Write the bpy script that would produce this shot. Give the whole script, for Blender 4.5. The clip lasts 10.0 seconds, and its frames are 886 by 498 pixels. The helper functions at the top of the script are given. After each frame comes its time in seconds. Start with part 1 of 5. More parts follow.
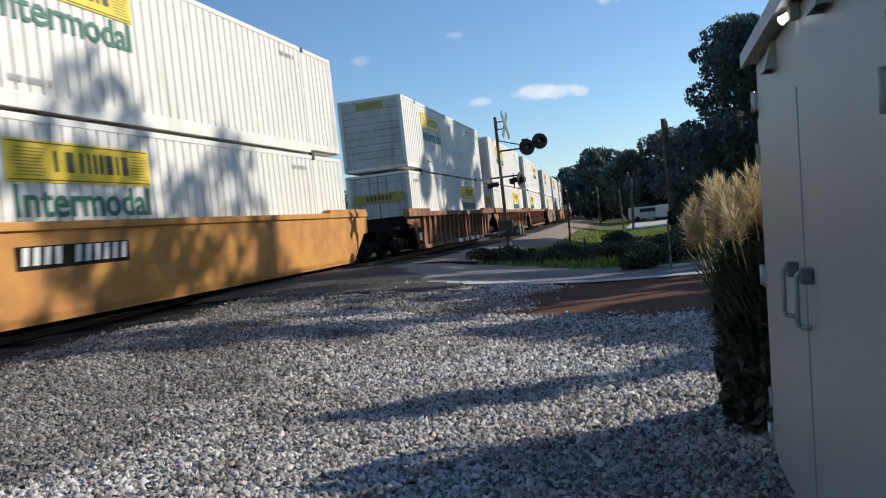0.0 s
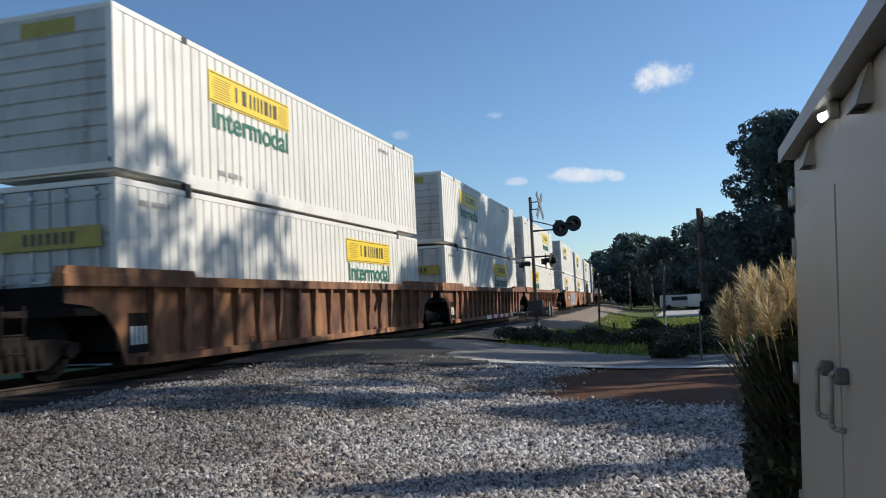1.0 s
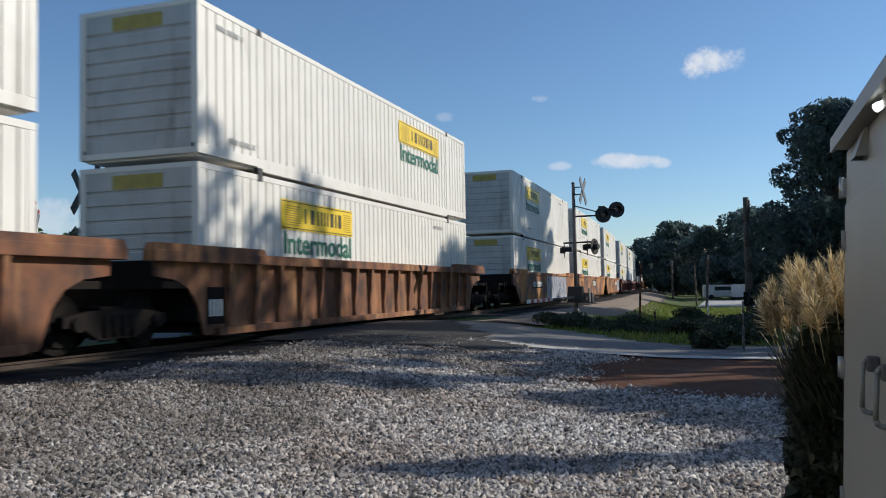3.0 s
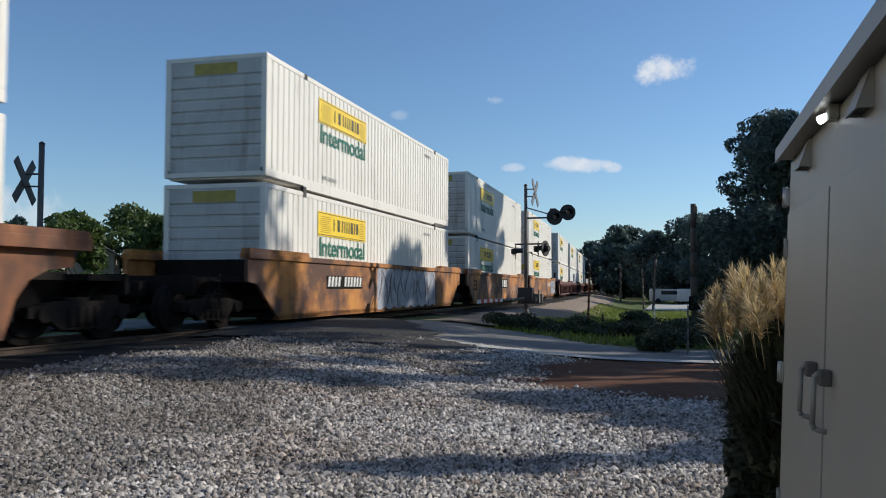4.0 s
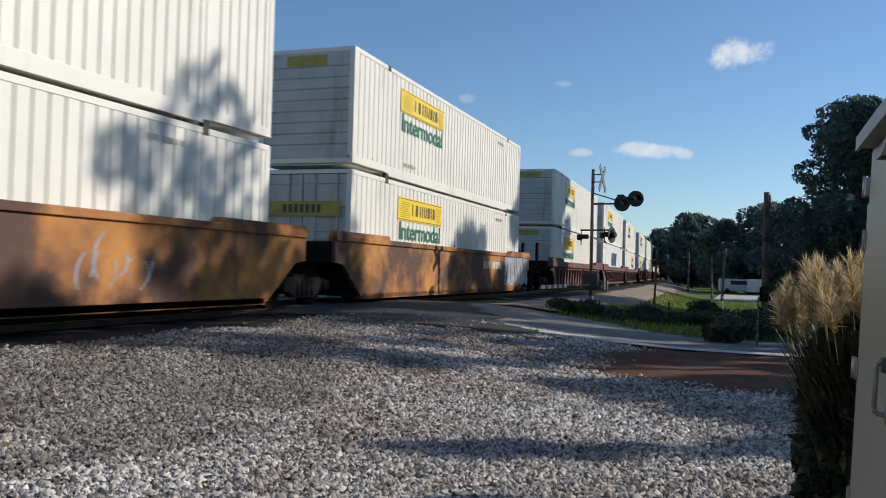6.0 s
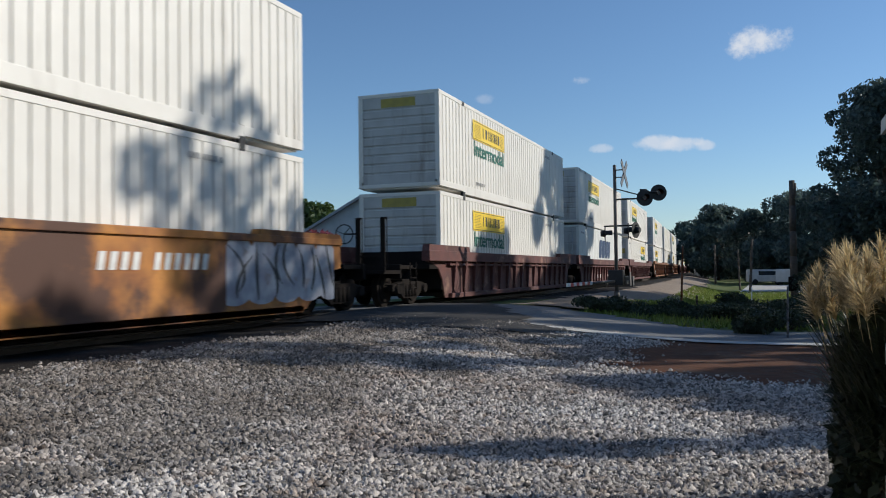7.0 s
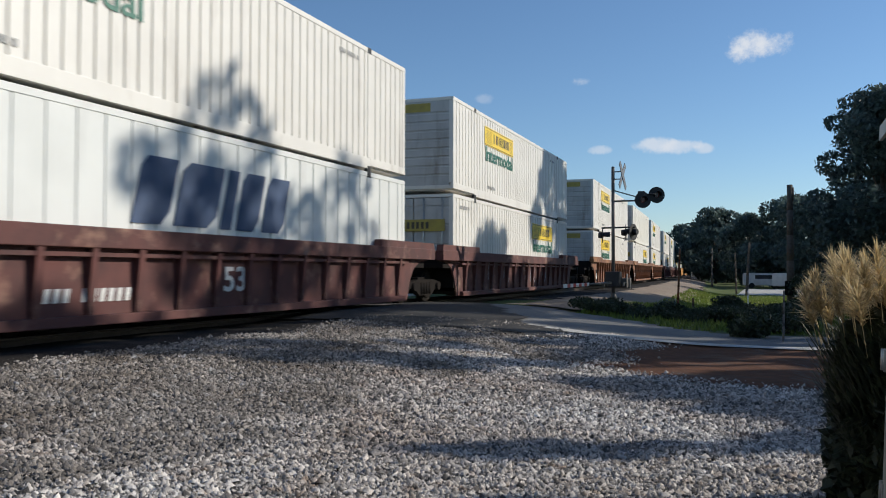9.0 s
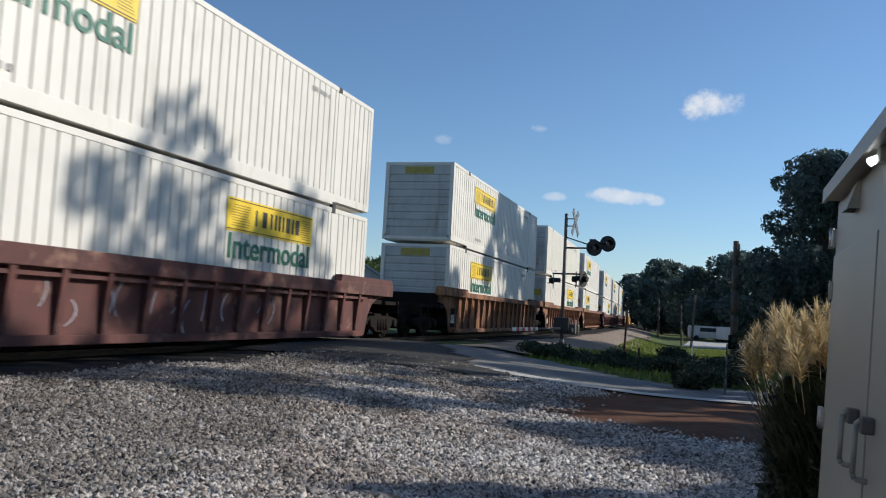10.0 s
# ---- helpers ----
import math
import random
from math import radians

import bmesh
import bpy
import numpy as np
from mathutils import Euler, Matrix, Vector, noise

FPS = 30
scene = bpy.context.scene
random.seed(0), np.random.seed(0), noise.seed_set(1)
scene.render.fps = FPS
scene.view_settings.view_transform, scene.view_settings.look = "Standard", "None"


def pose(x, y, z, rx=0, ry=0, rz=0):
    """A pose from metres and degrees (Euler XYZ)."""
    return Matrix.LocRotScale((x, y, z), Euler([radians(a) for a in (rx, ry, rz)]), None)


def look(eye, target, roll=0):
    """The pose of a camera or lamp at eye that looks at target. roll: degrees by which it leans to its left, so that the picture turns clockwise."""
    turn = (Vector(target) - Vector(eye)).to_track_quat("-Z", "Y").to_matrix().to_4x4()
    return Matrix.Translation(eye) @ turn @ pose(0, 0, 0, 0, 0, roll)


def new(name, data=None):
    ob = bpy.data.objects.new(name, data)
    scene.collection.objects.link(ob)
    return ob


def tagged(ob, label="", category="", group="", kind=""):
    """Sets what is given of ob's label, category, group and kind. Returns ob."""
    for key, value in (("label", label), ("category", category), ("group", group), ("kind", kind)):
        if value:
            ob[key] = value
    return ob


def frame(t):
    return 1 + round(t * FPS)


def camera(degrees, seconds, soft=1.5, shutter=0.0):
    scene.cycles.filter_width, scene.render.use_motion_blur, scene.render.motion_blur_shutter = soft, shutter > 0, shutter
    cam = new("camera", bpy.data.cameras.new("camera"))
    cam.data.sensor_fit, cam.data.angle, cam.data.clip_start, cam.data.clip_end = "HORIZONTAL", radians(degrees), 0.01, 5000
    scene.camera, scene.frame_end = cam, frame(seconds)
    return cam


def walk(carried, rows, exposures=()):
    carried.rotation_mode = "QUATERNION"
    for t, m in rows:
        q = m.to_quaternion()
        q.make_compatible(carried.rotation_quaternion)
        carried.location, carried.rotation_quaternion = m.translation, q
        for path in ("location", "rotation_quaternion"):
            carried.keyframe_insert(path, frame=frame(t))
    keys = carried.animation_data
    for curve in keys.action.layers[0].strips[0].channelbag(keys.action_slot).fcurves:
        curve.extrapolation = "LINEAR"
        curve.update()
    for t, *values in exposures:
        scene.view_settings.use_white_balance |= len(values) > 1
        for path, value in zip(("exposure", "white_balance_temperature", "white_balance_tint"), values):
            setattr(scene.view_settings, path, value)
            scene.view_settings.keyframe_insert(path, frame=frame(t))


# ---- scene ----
cam = camera(56.3, 10.0, 1.0, 0.15)
EYE = (0.0, 0.0, 0.89)
# seconds, yaw to the left of the track's direction, pitch up, roll
PATH = [
    (0, 14.31, -1.49, -6.27),
    (0.5, 14.40, 1.97, -3.17),
    (1, 15.97, 3.85, -2.74),
    (1.5, 16.86, 4.65, -1.35),
    (2, 19.52, 3.65, -2.77),
    (2.2, 20.26, 2.82, -2.27),
    (3.3, 18.10, 2.76, -0.78),
    (3.5, 16.26, 2.79, -2.03),
    (4, 15.50, 2.64, 0.13),
    (4.5, 16.19, 2.30, -1.03),
    (5, 19.13, 0.80, -0.98),
    (5.5, 20.53, 1.07, -0.01),
    (5.7, 19.69, 1.42, 1.86),
    (7, 21.58, 1.60, -0.73),
    (7.5, 21.16, 1.83, 0.49),
    (8, 21.72, 1.08, -0.60),
    (8.5, 20.86, 1.04, 0.36),
    (9, 21.40, 1.54, 0.11),
    (9.5, 15.48, 4.57, 1.15),
    (10, 18.18, 4.28, 3.00),
]


def aim(yaw, pitch, roll):
    a, b = radians(yaw), radians(pitch)
    ahead = Vector((-math.sin(a) * math.cos(b), math.cos(a) * math.cos(b), math.sin(b)))
    return look(EYE, Vector(EYE) + ahead * 5, roll)


walk(cam, [(t, aim(yaw, pitch, roll)) for t, yaw, pitch, roll in PATH], [(0.0, 0.12, 6050, 8), (1.0, 0.03, 6050, 8), (2.0, -0.14, 5950, 8), (3.5, -0.1, 6000, 8), (5.5, -0.08, 6050, 8), (7.5, -0.2, 5950, 8), (9.0, -0.13, 6050, 8), (9.5, -0.28, 5850, 8), (10.0, -0.08, 6000, 8)])

# ---- light ----
SUN_AZ, SUN_EL = 58.0, 27.0  # degrees from the track's direction towards +x; above the horizon
sun_way = Vector((math.sin(radians(SUN_AZ)) * math.cos(radians(SUN_EL)), math.cos(radians(SUN_AZ)) * math.cos(radians(SUN_EL)), math.sin(radians(SUN_EL))))
sun = new("sun", bpy.data.lights.new("sun", "SUN"))
sun.data.energy, sun.data.angle, sun.data.color = 4.9, radians(0.6), (1.0, 0.90, 0.76)
sun.matrix_world = look(sun_way * 60, (0, 0, 0))


def link(tree, a, out, b, inp):
    tree.links.new(a.outputs[out], b.inputs[inp])


def direction(az, el):
    a, b = radians(az), radians(el)
    return (-math.sin(a) * math.cos(b), math.cos(a) * math.cos(b), math.sin(b))


def make_world():
    world = bpy.data.worlds.new("sky")
    scene.world = world
    world.use_nodes = True
    t = world.node_tree
    t.nodes.clear()
    sky = t.nodes.new("ShaderNodeTexSky")
    sky.sky_type, sky.sun_disc = "NISHITA", False
    sky.sun_elevation, sky.sun_rotation = radians(SUN_EL), radians(SUN_AZ)
    sky.air_density, sky.dust_density, sky.ozone_density = 1.0, 0.15, 4.0
    back = t.nodes.new("ShaderNodeBackground")
    back.inputs["Strength"].default_value = 0.122
    out = t.nodes.new("ShaderNodeOutputWorld")
    co = t.nodes.new("ShaderNodeTexCoord")
    wob = t.nodes.new("ShaderNodeTexNoise")
    wob.inputs["Scale"].default_value, wob.inputs["Detail"].default_value, wob.inputs["Roughness"].default_value = 26.0, 6.0, 0.62
    link(t, co, "Generated", wob, "Vector")
    last = (sky, "Color")
    # small fair-weather clouds: direction, half width and height in radians, thickness
    for az, el, w, h, thick in ((0.62, 14.4, 0.043, 0.023, 1.0), (6.9, 8.4, 0.030, 0.012, 0.75), (5.4, 8.3, 0.030, 0.010, 0.7), (3.9, 8.1, 0.016, 0.008, 0.6), (11.9, 12.85, 0.015, 0.008, 0.6),
                                (10.7, 8.2, 0.018, 0.007, 0.5), (18.6, 11.8, 0.014, 0.008, 0.25), (44.5, 4.8, 0.11, 0.03, 0.5), (33.0, 6.0, 0.02, 0.012, 0.45)):
        d = Vector(direction(az, el))
        side = d.cross(Vector((0, 0, 1))).normalized()
        up = side.cross(d)
        total = None
        for axis, size in ((side, w), (up, h)):
            dot = t.nodes.new("ShaderNodeVectorMath")
            dot.operation = "DOT_PRODUCT"
            dot.inputs[1].default_value = axis / size
            link(t, co, "Generated", dot, 0)
            sq = t.nodes.new("ShaderNodeMath")
            sq.operation = "MULTIPLY"
            link(t, dot, "Value", sq, 0)
            link(t, dot, "Value", sq, 1)
            if total:
                add = t.nodes.new("ShaderNodeMath")
                add.operation = "ADD"
                link(t, total, "Value", add, 0)
                link(t, sq, "Value", add, 1)
                total = add
            else:
                total = sq
        ahead = t.nodes.new("ShaderNodeVectorMath")
        ahead.operation = "DOT_PRODUCT"
        ahead.inputs[1].default_value = d
        link(t, co, "Generated", ahead, 0)
        front = t.nodes.new("ShaderNodeMath")
        front.operation = "GREATER_THAN"
        front.inputs[1].default_value = 0.5
        link(t, ahead, "Value", front, 0)
        mix = t.nodes.new("ShaderNodeMath")
        mix.operation = "MULTIPLY_ADD"
        mix.inputs[1].default_value = 2.6
        link(t, wob, "Fac", mix, 0)
        neg = t.nodes.new("ShaderNodeMath")
        neg.operation = "MULTIPLY_ADD"
        neg.inputs[1].default_value, neg.inputs[2].default_value = -1.0, -0.55
        link(t, total, "Value", neg, 0)
        link(t, neg, "Value", mix, 2)
        ramp = t.nodes.new("ShaderNodeMapRange")
        ramp.interpolation_type = "SMOOTHSTEP"
        ramp.inputs["From Min"].default_value, ramp.inputs["From Max"].default_value = 0.0, 0.75
        ramp.inputs["To Max"].default_value = thick
        link(t, mix, "Value", ramp, "Value")
        only = t.nodes.new("ShaderNodeMath")
        only.operation = "MULTIPLY"
        link(t, ramp, "Result", only, 0)
        link(t, front, "Value", only, 1)
        blend = t.nodes.new("ShaderNodeMixRGB")
        blend.inputs["Color2"].default_value = (6.6, 6.6, 6.8, 1)
        link(t, only, "Value", blend, "Fac")
        link(t, last[0], last[1], blend, "Color1")
        last = (blend, "Color")
    link(t, last[0], last[1], back, "Color")
    link(t, back, "Background", out, "Surface")


make_world()


# ---- materials ----
def material(name, base, rough=0.6, metal=0.0, other=None, scale=3.0, amount=0.5, dirt=None, dirt_scale=0.7, dirt_low=0.55, dirt_high=0.75, bump=0.0, bump_scale=40.0, random_value=0.0, streak=False, coords="Object", spread=1.0):
    """A rough surface: base colour mixed with another by fine noise, dirt by coarse noise, fine relief."""
    m = bpy.data.materials.new(name)
    m.use_nodes = True
    t = m.node_tree
    p = t.nodes["Principled BSDF"]
    p.inputs["Roughness"].default_value, p.inputs["Metallic"].default_value = rough, metal
    co = t.nodes.new("ShaderNodeTexCoord")
    n1 = t.nodes.new("ShaderNodeTexNoise")
    n1.inputs["Scale"].default_value, n1.inputs["Detail"].default_value = scale, 5.0
    link(t, co, coords, n1, "Vector")
    mix = t.nodes.new("ShaderNodeMixRGB")
    mix.inputs["Color1"].default_value = (*base, 1)
    mix.inputs["Color2"].default_value = (*(other or [c * 0.7 for c in base]), 1)
    r1 = t.nodes.new("ShaderNodeMapRange")
    r1.inputs["From Min"].default_value, r1.inputs["From Max"].default_value, r1.inputs["To Max"].default_value = 0.5 - 0.16 * spread, 0.5 + 0.16 * spread, amount
    link(t, n1, "Fac", r1, "Value")
    link(t, r1, "Result", mix, "Fac")
    last = mix
    if dirt:
        n2 = t.nodes.new("ShaderNodeTexNoise")
        n2.inputs["Scale"].default_value, n2.inputs["Detail"].default_value, n2.inputs["Roughness"].default_value = dirt_scale, 7.0, 0.62
        if streak:
            mp = t.nodes.new("ShaderNodeMapping")
            mp.inputs["Scale"].default_value = (1.0, 1.0, 0.18)
            link(t, co, coords, mp, "Vector")
            link(t, mp, "Vector", n2, "Vector")
        else:
            link(t, co, coords, n2, "Vector")
        r2 = t.nodes.new("ShaderNodeMapRange")
        r2.inputs["From Min"].default_value, r2.inputs["From Max"].default_value = dirt_low, dirt_high
        link(t, n2, "Fac", r2, "Value")
        md = t.nodes.new("ShaderNodeMixRGB")
        md.inputs["Color2"].default_value = (*dirt, 1)
        link(t, r2, "Result", md, "Fac")
        link(t, last, "Color", md, "Color1")
        last = md
    if random_value:
        info = t.nodes.new("ShaderNodeNewGeometry")
        hsv = t.nodes.new("ShaderNodeHueSaturation")
        r3 = t.nodes.new("ShaderNodeMapRange")
        r3.inputs["To Min"].default_value, r3.inputs["To Max"].default_value = 1 - random_value, 1 + random_value
        link(t, info, "Random Per Island", r3, "Value")
        link(t, r3, "Result", hsv, "Value")
        link(t, last, "Color", hsv, "Color")
        last = hsv
    link(t, last, "Color", p, "Base Color")
    if bump:
        n3 = t.nodes.new("ShaderNodeTexNoise")
        n3.inputs["Scale"].default_value, n3.inputs["Detail"].default_value = bump_scale, 4.0
        link(t, co, coords, n3, "Vector")
        b = t.nodes.new("ShaderNodeBump")
        b.inputs["Strength"].default_value, b.inputs["Distance"].default_value = bump, 0.02
        link(t, n3, "Fac", b, "Height")
        link(t, b, "Normal", p, "Normal")
    return m


def leafy(name, base, other, through_it=0.35):
    m = material(name, base, 0.55, other=other, scale=0.6, amount=0.9, random_value=0.35)
    t = m.node_tree
    p = t.nodes["Principled BSDF"]
    tr = t.nodes.new("ShaderNodeBsdfTranslucent")
    source = p.inputs["Base Color"].links[0].from_socket
    t.links.new(source, tr.inputs["Color"])
    mix = t.nodes.new("ShaderNodeMixShader")
    mix.inputs["Fac"].default_value = through_it
    link(t, p, "BSDF", mix, 1)
    link(t, tr, "BSDF", mix, 2)
    link(t, mix, "Shader", t.nodes["Material Output"], "Surface")
    return m


M_WHITE = material("container_white", (0.75, 0.715, 0.65), 0.5, other=(0.66, 0.625, 0.565), scale=1.2, amount=0.6, dirt=(0.42, 0.37, 0.31), dirt_scale=2.0, dirt_low=0.57, dirt_high=0.9, streak=True, bump=0.12, bump_scale=3)
M_WHITE2 = material("container_grey_white", (0.72, 0.72, 0.68), 0.5, other=(0.62, 0.62, 0.585), scale=1.0, amount=0.6, dirt=(0.42, 0.40, 0.36), dirt_scale=1.3, dirt_low=0.58, dirt_high=0.95, streak=True, bump=0.05, bump_scale=9)
M_WHITE3 = material("container_cream", (0.76, 0.73, 0.64), 0.5, other=(0.68, 0.64, 0.55), scale=1.4, amount=0.6, dirt=(0.45, 0.40, 0.33), dirt_scale=1.4, dirt_low=0.58, dirt_high=0.9, streak=True, bump=0.05, bump_scale=9)
# end walls: a darker, streaked grey than the side walls
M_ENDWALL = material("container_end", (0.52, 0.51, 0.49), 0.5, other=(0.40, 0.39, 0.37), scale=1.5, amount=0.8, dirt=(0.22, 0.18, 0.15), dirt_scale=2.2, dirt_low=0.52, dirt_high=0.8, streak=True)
M_SEAM = material("seam_dark", (0.035, 0.035, 0.035), 0.7, scale=4)
M_STEEL = material("galvanised_steel", (0.45, 0.46, 0.46), 0.4, 0.8, scale=8, bump=0.05)
M_YELLOW = material("sign_yellow", (0.84, 0.60, 0.03), 0.45, other=(0.78, 0.50, 0.02), scale=2, amount=0.5)
M_BLACK = material("letter_black", (0.06, 0.05, 0.03), 0.5, scale=6)
M_GREEN = material("letter_green", (0.02, 0.13, 0.085), 0.5, other=(0.03, 0.17, 0.11), scale=3)
M_BLUE = material("letter_blue", (0.045, 0.075, 0.15), 0.5, scale=3)
M_LIGHTLETTER = material("letter_white", (0.72, 0.70, 0.66), 0.6, scale=9, amount=0.6)
M_RUST = material("rusty_brown_steel", (0.22, 0.085, 0.034), 0.8, other=(0.06, 0.028, 0.019), scale=1.9, amount=1.0, dirt=(0.48, 0.23, 0.09), dirt_scale=1.5, dirt_low=0.49, dirt_high=0.74, bump=0.15, bump_scale=30, streak=True)
M_OXIDE = material("dark_red_steel", (0.125, 0.04, 0.032), 0.75, other=(0.055, 0.022, 0.02), scale=1.5, amount=0.8, dirt=(0.34, 0.19, 0.13), dirt_scale=1.6, dirt_low=0.56, dirt_high=0.78, bump=0.12, bump_scale=30)
M_ORANGE = material("worn_yellow_steel", (0.50, 0.21, 0.04), 0.7, other=(0.25, 0.085, 0.025), scale=1.7, amount=0.8, dirt=(0.085, 0.036, 0.02), dirt_scale=0.55, dirt_low=0.44, dirt_high=0.56, bump=0.08, bump_scale=25)
M_YELLOWCAR = material("yellow_steel", (0.56, 0.26, 0.04), 0.65, other=(0.40, 0.155, 0.03), scale=1.3, amount=0.9, dirt=(0.20, 0.085, 0.035), dirt_scale=0.8, dirt_low=0.52, dirt_high=0.78, bump=0.06, bump_scale=25)
# dark steel and panels; near black because undercar shade is in the colour
M_UNDER = material("sooty_shaded_steel", (0.013, 0.011, 0.010), 0.9, other=(0.022, 0.017, 0.014), scale=3, amount=0.8, bump=0.1)
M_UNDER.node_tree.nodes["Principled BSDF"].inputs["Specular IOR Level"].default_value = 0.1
M_RAIL = material("rail_steel", (0.07, 0.048, 0.036), 0.55, 0.5, other=(0.035, 0.025, 0.02), scale=6)
M_TIE = material("tie_wood", (0.035, 0.028, 0.024), 0.9, other=(0.06, 0.05, 0.043), scale=9, amount=0.8, bump=0.4)
M_GRAFFITI = material("graffiti_silver", (0.42, 0.43, 0.47), 0.5, other=(0.20, 0.20, 0.25), scale=2.6, amount=0.9, dirt=(0.20, 0.13, 0.09), dirt_scale=1.8, dirt_low=0.58, dirt_high=0.72)
M_STONE = material("ballast_stone", (0.47, 0.435, 0.395), 0.75, other=(0.26, 0.21, 0.17), scale=0.42, amount=0.95, dirt=(0.20, 0.145, 0.105), dirt_scale=5.0, dirt_low=0.52, dirt_high=0.68, random_value=0.9, bump=0.3, bump_scale=60)
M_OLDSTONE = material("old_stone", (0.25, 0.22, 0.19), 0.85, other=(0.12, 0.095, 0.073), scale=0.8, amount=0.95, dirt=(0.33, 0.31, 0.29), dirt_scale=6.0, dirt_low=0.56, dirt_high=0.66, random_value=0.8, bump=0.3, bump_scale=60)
M_GRAVEL = material("gravel_bed", (0.15, 0.13, 0.115), 0.95, other=(0.06, 0.052, 0.045), scale=26, amount=1.0, dirt=(0.20, 0.145, 0.105), dirt_scale=0.45, dirt_low=0.52, dirt_high=0.75, bump=0.9, bump_scale=30)
# a darker asphalt than the road's
M_DARKASPHALT = material("dark_asphalt", (0.055, 0.052, 0.05), 0.9, other=(0.035, 0.034, 0.033), scale=30, amount=0.8, dirt=(0.09, 0.085, 0.08), dirt_scale=0.9, bump=0.3, bump_scale=60)
M_BANK = material("brown_bank", (0.27, 0.21, 0.155), 0.95, other=(0.17, 0.125, 0.09), scale=7, amount=0.9, dirt=(0.33, 0.29, 0.25), dirt_scale=0.8, bump=0.8, bump_scale=20)
# dark ballast, taken near black to hold the shade along the train
M_BALLAST = material("dark_shaded_ballast", (0.030, 0.026, 0.023), 0.95, other=(0.014, 0.013, 0.012), scale=22, amount=1.0, dirt=(0.075, 0.062, 0.052), dirt_scale=0.8, bump=0.9, bump_scale=30)
M_ASPHALT = material("old_asphalt", (0.20, 0.195, 0.19), 0.9, other=(0.13, 0.13, 0.13), scale=30, amount=0.7, dirt=(0.26, 0.24, 0.21), dirt_scale=0.5, dirt_low=0.5, dirt_high=0.7, bump=0.25, bump_scale=70)
M_DIRT = material("red_clay", (0.13, 0.058, 0.031), 0.95, other=(0.075, 0.036, 0.021), scale=5, amount=0.8, dirt=(0.12, 0.085, 0.065), dirt_scale=1.2, bump=0.6, bump_scale=30)
M_GRASS = material("grass_ground", (0.075, 0.105, 0.028), 0.9, other=(0.12, 0.13, 0.045), scale=2.0, amount=0.8, dirt=(0.16, 0.13, 0.075), dirt_scale=0.35, dirt_low=0.55, dirt_high=0.75, bump=0.5, bump_scale=20)
M_BLADE = leafy("grass_blade", (0.13, 0.19, 0.03), (0.20, 0.23, 0.05), 0.4)
for dull in (M_DARKASPHALT, M_ASPHALT, M_BALLAST, M_GRAVEL, M_DIRT, M_GRASS):
    dull.node_tree.nodes["Principled BSDF"].inputs["Specular IOR Level"].default_value = 0.15
M_CONCRETE = material("concrete", (0.48, 0.46, 0.42), 0.85, other=(0.38, 0.36, 0.33), scale=6, amount=0.7, dirt=(0.25, 0.22, 0.19), dirt_scale=1.5, bump=0.2)
M_CABINET = material("cabinet_grey_paint", (0.31, 0.305, 0.265), 0.45, other=(0.26, 0.255, 0.225), scale=1.5, amount=0.5, dirt=(0.32, 0.30, 0.26), dirt_scale=1.2, dirt_low=0.55, dirt_high=0.9, streak=True, bump=0.03, bump_scale=14)
M_BARK = material("bark", (0.10, 0.075, 0.055), 0.95, other=(0.055, 0.042, 0.032), scale=7, amount=0.9, bump=0.7, bump_scale=18)
M_POLE = material("weathered_pole_wood", (0.13, 0.105, 0.085), 0.9, other=(0.08, 0.065, 0.05), scale=8, amount=0.8, bump=0.4)
# leaf green made paler and bluer, with distance haze put into the colour
M_LEAF = leafy("hazy_oak_leaf", (0.080, 0.115, 0.105), (0.11, 0.145, 0.125), 0.45)
M_LEAF.node_tree.nodes["Principled BSDF"].inputs["Roughness"].default_value = 0.42
M_LEAF2 = leafy("bright_leaf", (0.06, 0.10, 0.025), (0.09, 0.12, 0.03))
M_PLUME = leafy("plume_straw", (0.62, 0.50, 0.28), (0.50, 0.38, 0.20), 0.5)
# reed green darkened to carry the deep shade inside the clump
M_REED = leafy("shaded_reed_green", (0.018, 0.025, 0.009), (0.046, 0.052, 0.018), 0.10)
M_WEED = leafy("dark_weed", (0.026, 0.040, 0.020), (0.045, 0.060, 0.028), 0.2)
M_SIGNALBLACK = material("signal_black", (0.018, 0.018, 0.02), 0.5, scale=5)
M_ALU = material("mast_aluminium", (0.13, 0.12, 0.11), 0.6, 0.2, other=(0.08, 0.07, 0.065), scale=5)
M_LENS = material("red_lens", (0.10, 0.008, 0.008), 0.15, scale=5)
# dark blue-grey for the crossbuck boards
M_XBOARD = material("blue_grey_board", (0.17, 0.19, 0.22), 0.5, scale=4)
M_RED = material("reflective_red", (0.55, 0.03, 0.03), 0.4, scale=4)
M_GATEWHITE = material("gate_white", (0.80, 0.80, 0.78), 0.4, scale=4)
M_STUCCO = material("tan_wall", (0.42, 0.33, 0.23), 0.9, other=(0.36, 0.28, 0.19), scale=3)
M_SIDING = material("white_siding", (0.62, 0.62, 0.60), 0.7, scale=2)
M_ROOF = material("dark_roof", (0.10, 0.085, 0.075), 0.9, other=(0.06, 0.05, 0.045), scale=4, amount=0.8)
M_PALEROOF = material("pale_metal_roof", (0.42, 0.41, 0.40), 0.5, other=(0.34, 0.33, 0.32), scale=3)
M_FLOWER = leafy("pink_blossom", (0.36, 0.07, 0.11), (0.22, 0.08, 0.08), 0.4)
M_GLASS = material("window_glass", (0.03, 0.035, 0.04), 0.08, scale=2)
M_TYRE = material("tyre", (0.02, 0.02, 0.02), 0.9, scale=8)
M_FLAGRED = material("flag_red", (0.50, 0.03, 0.04), 0.8, scale=5)
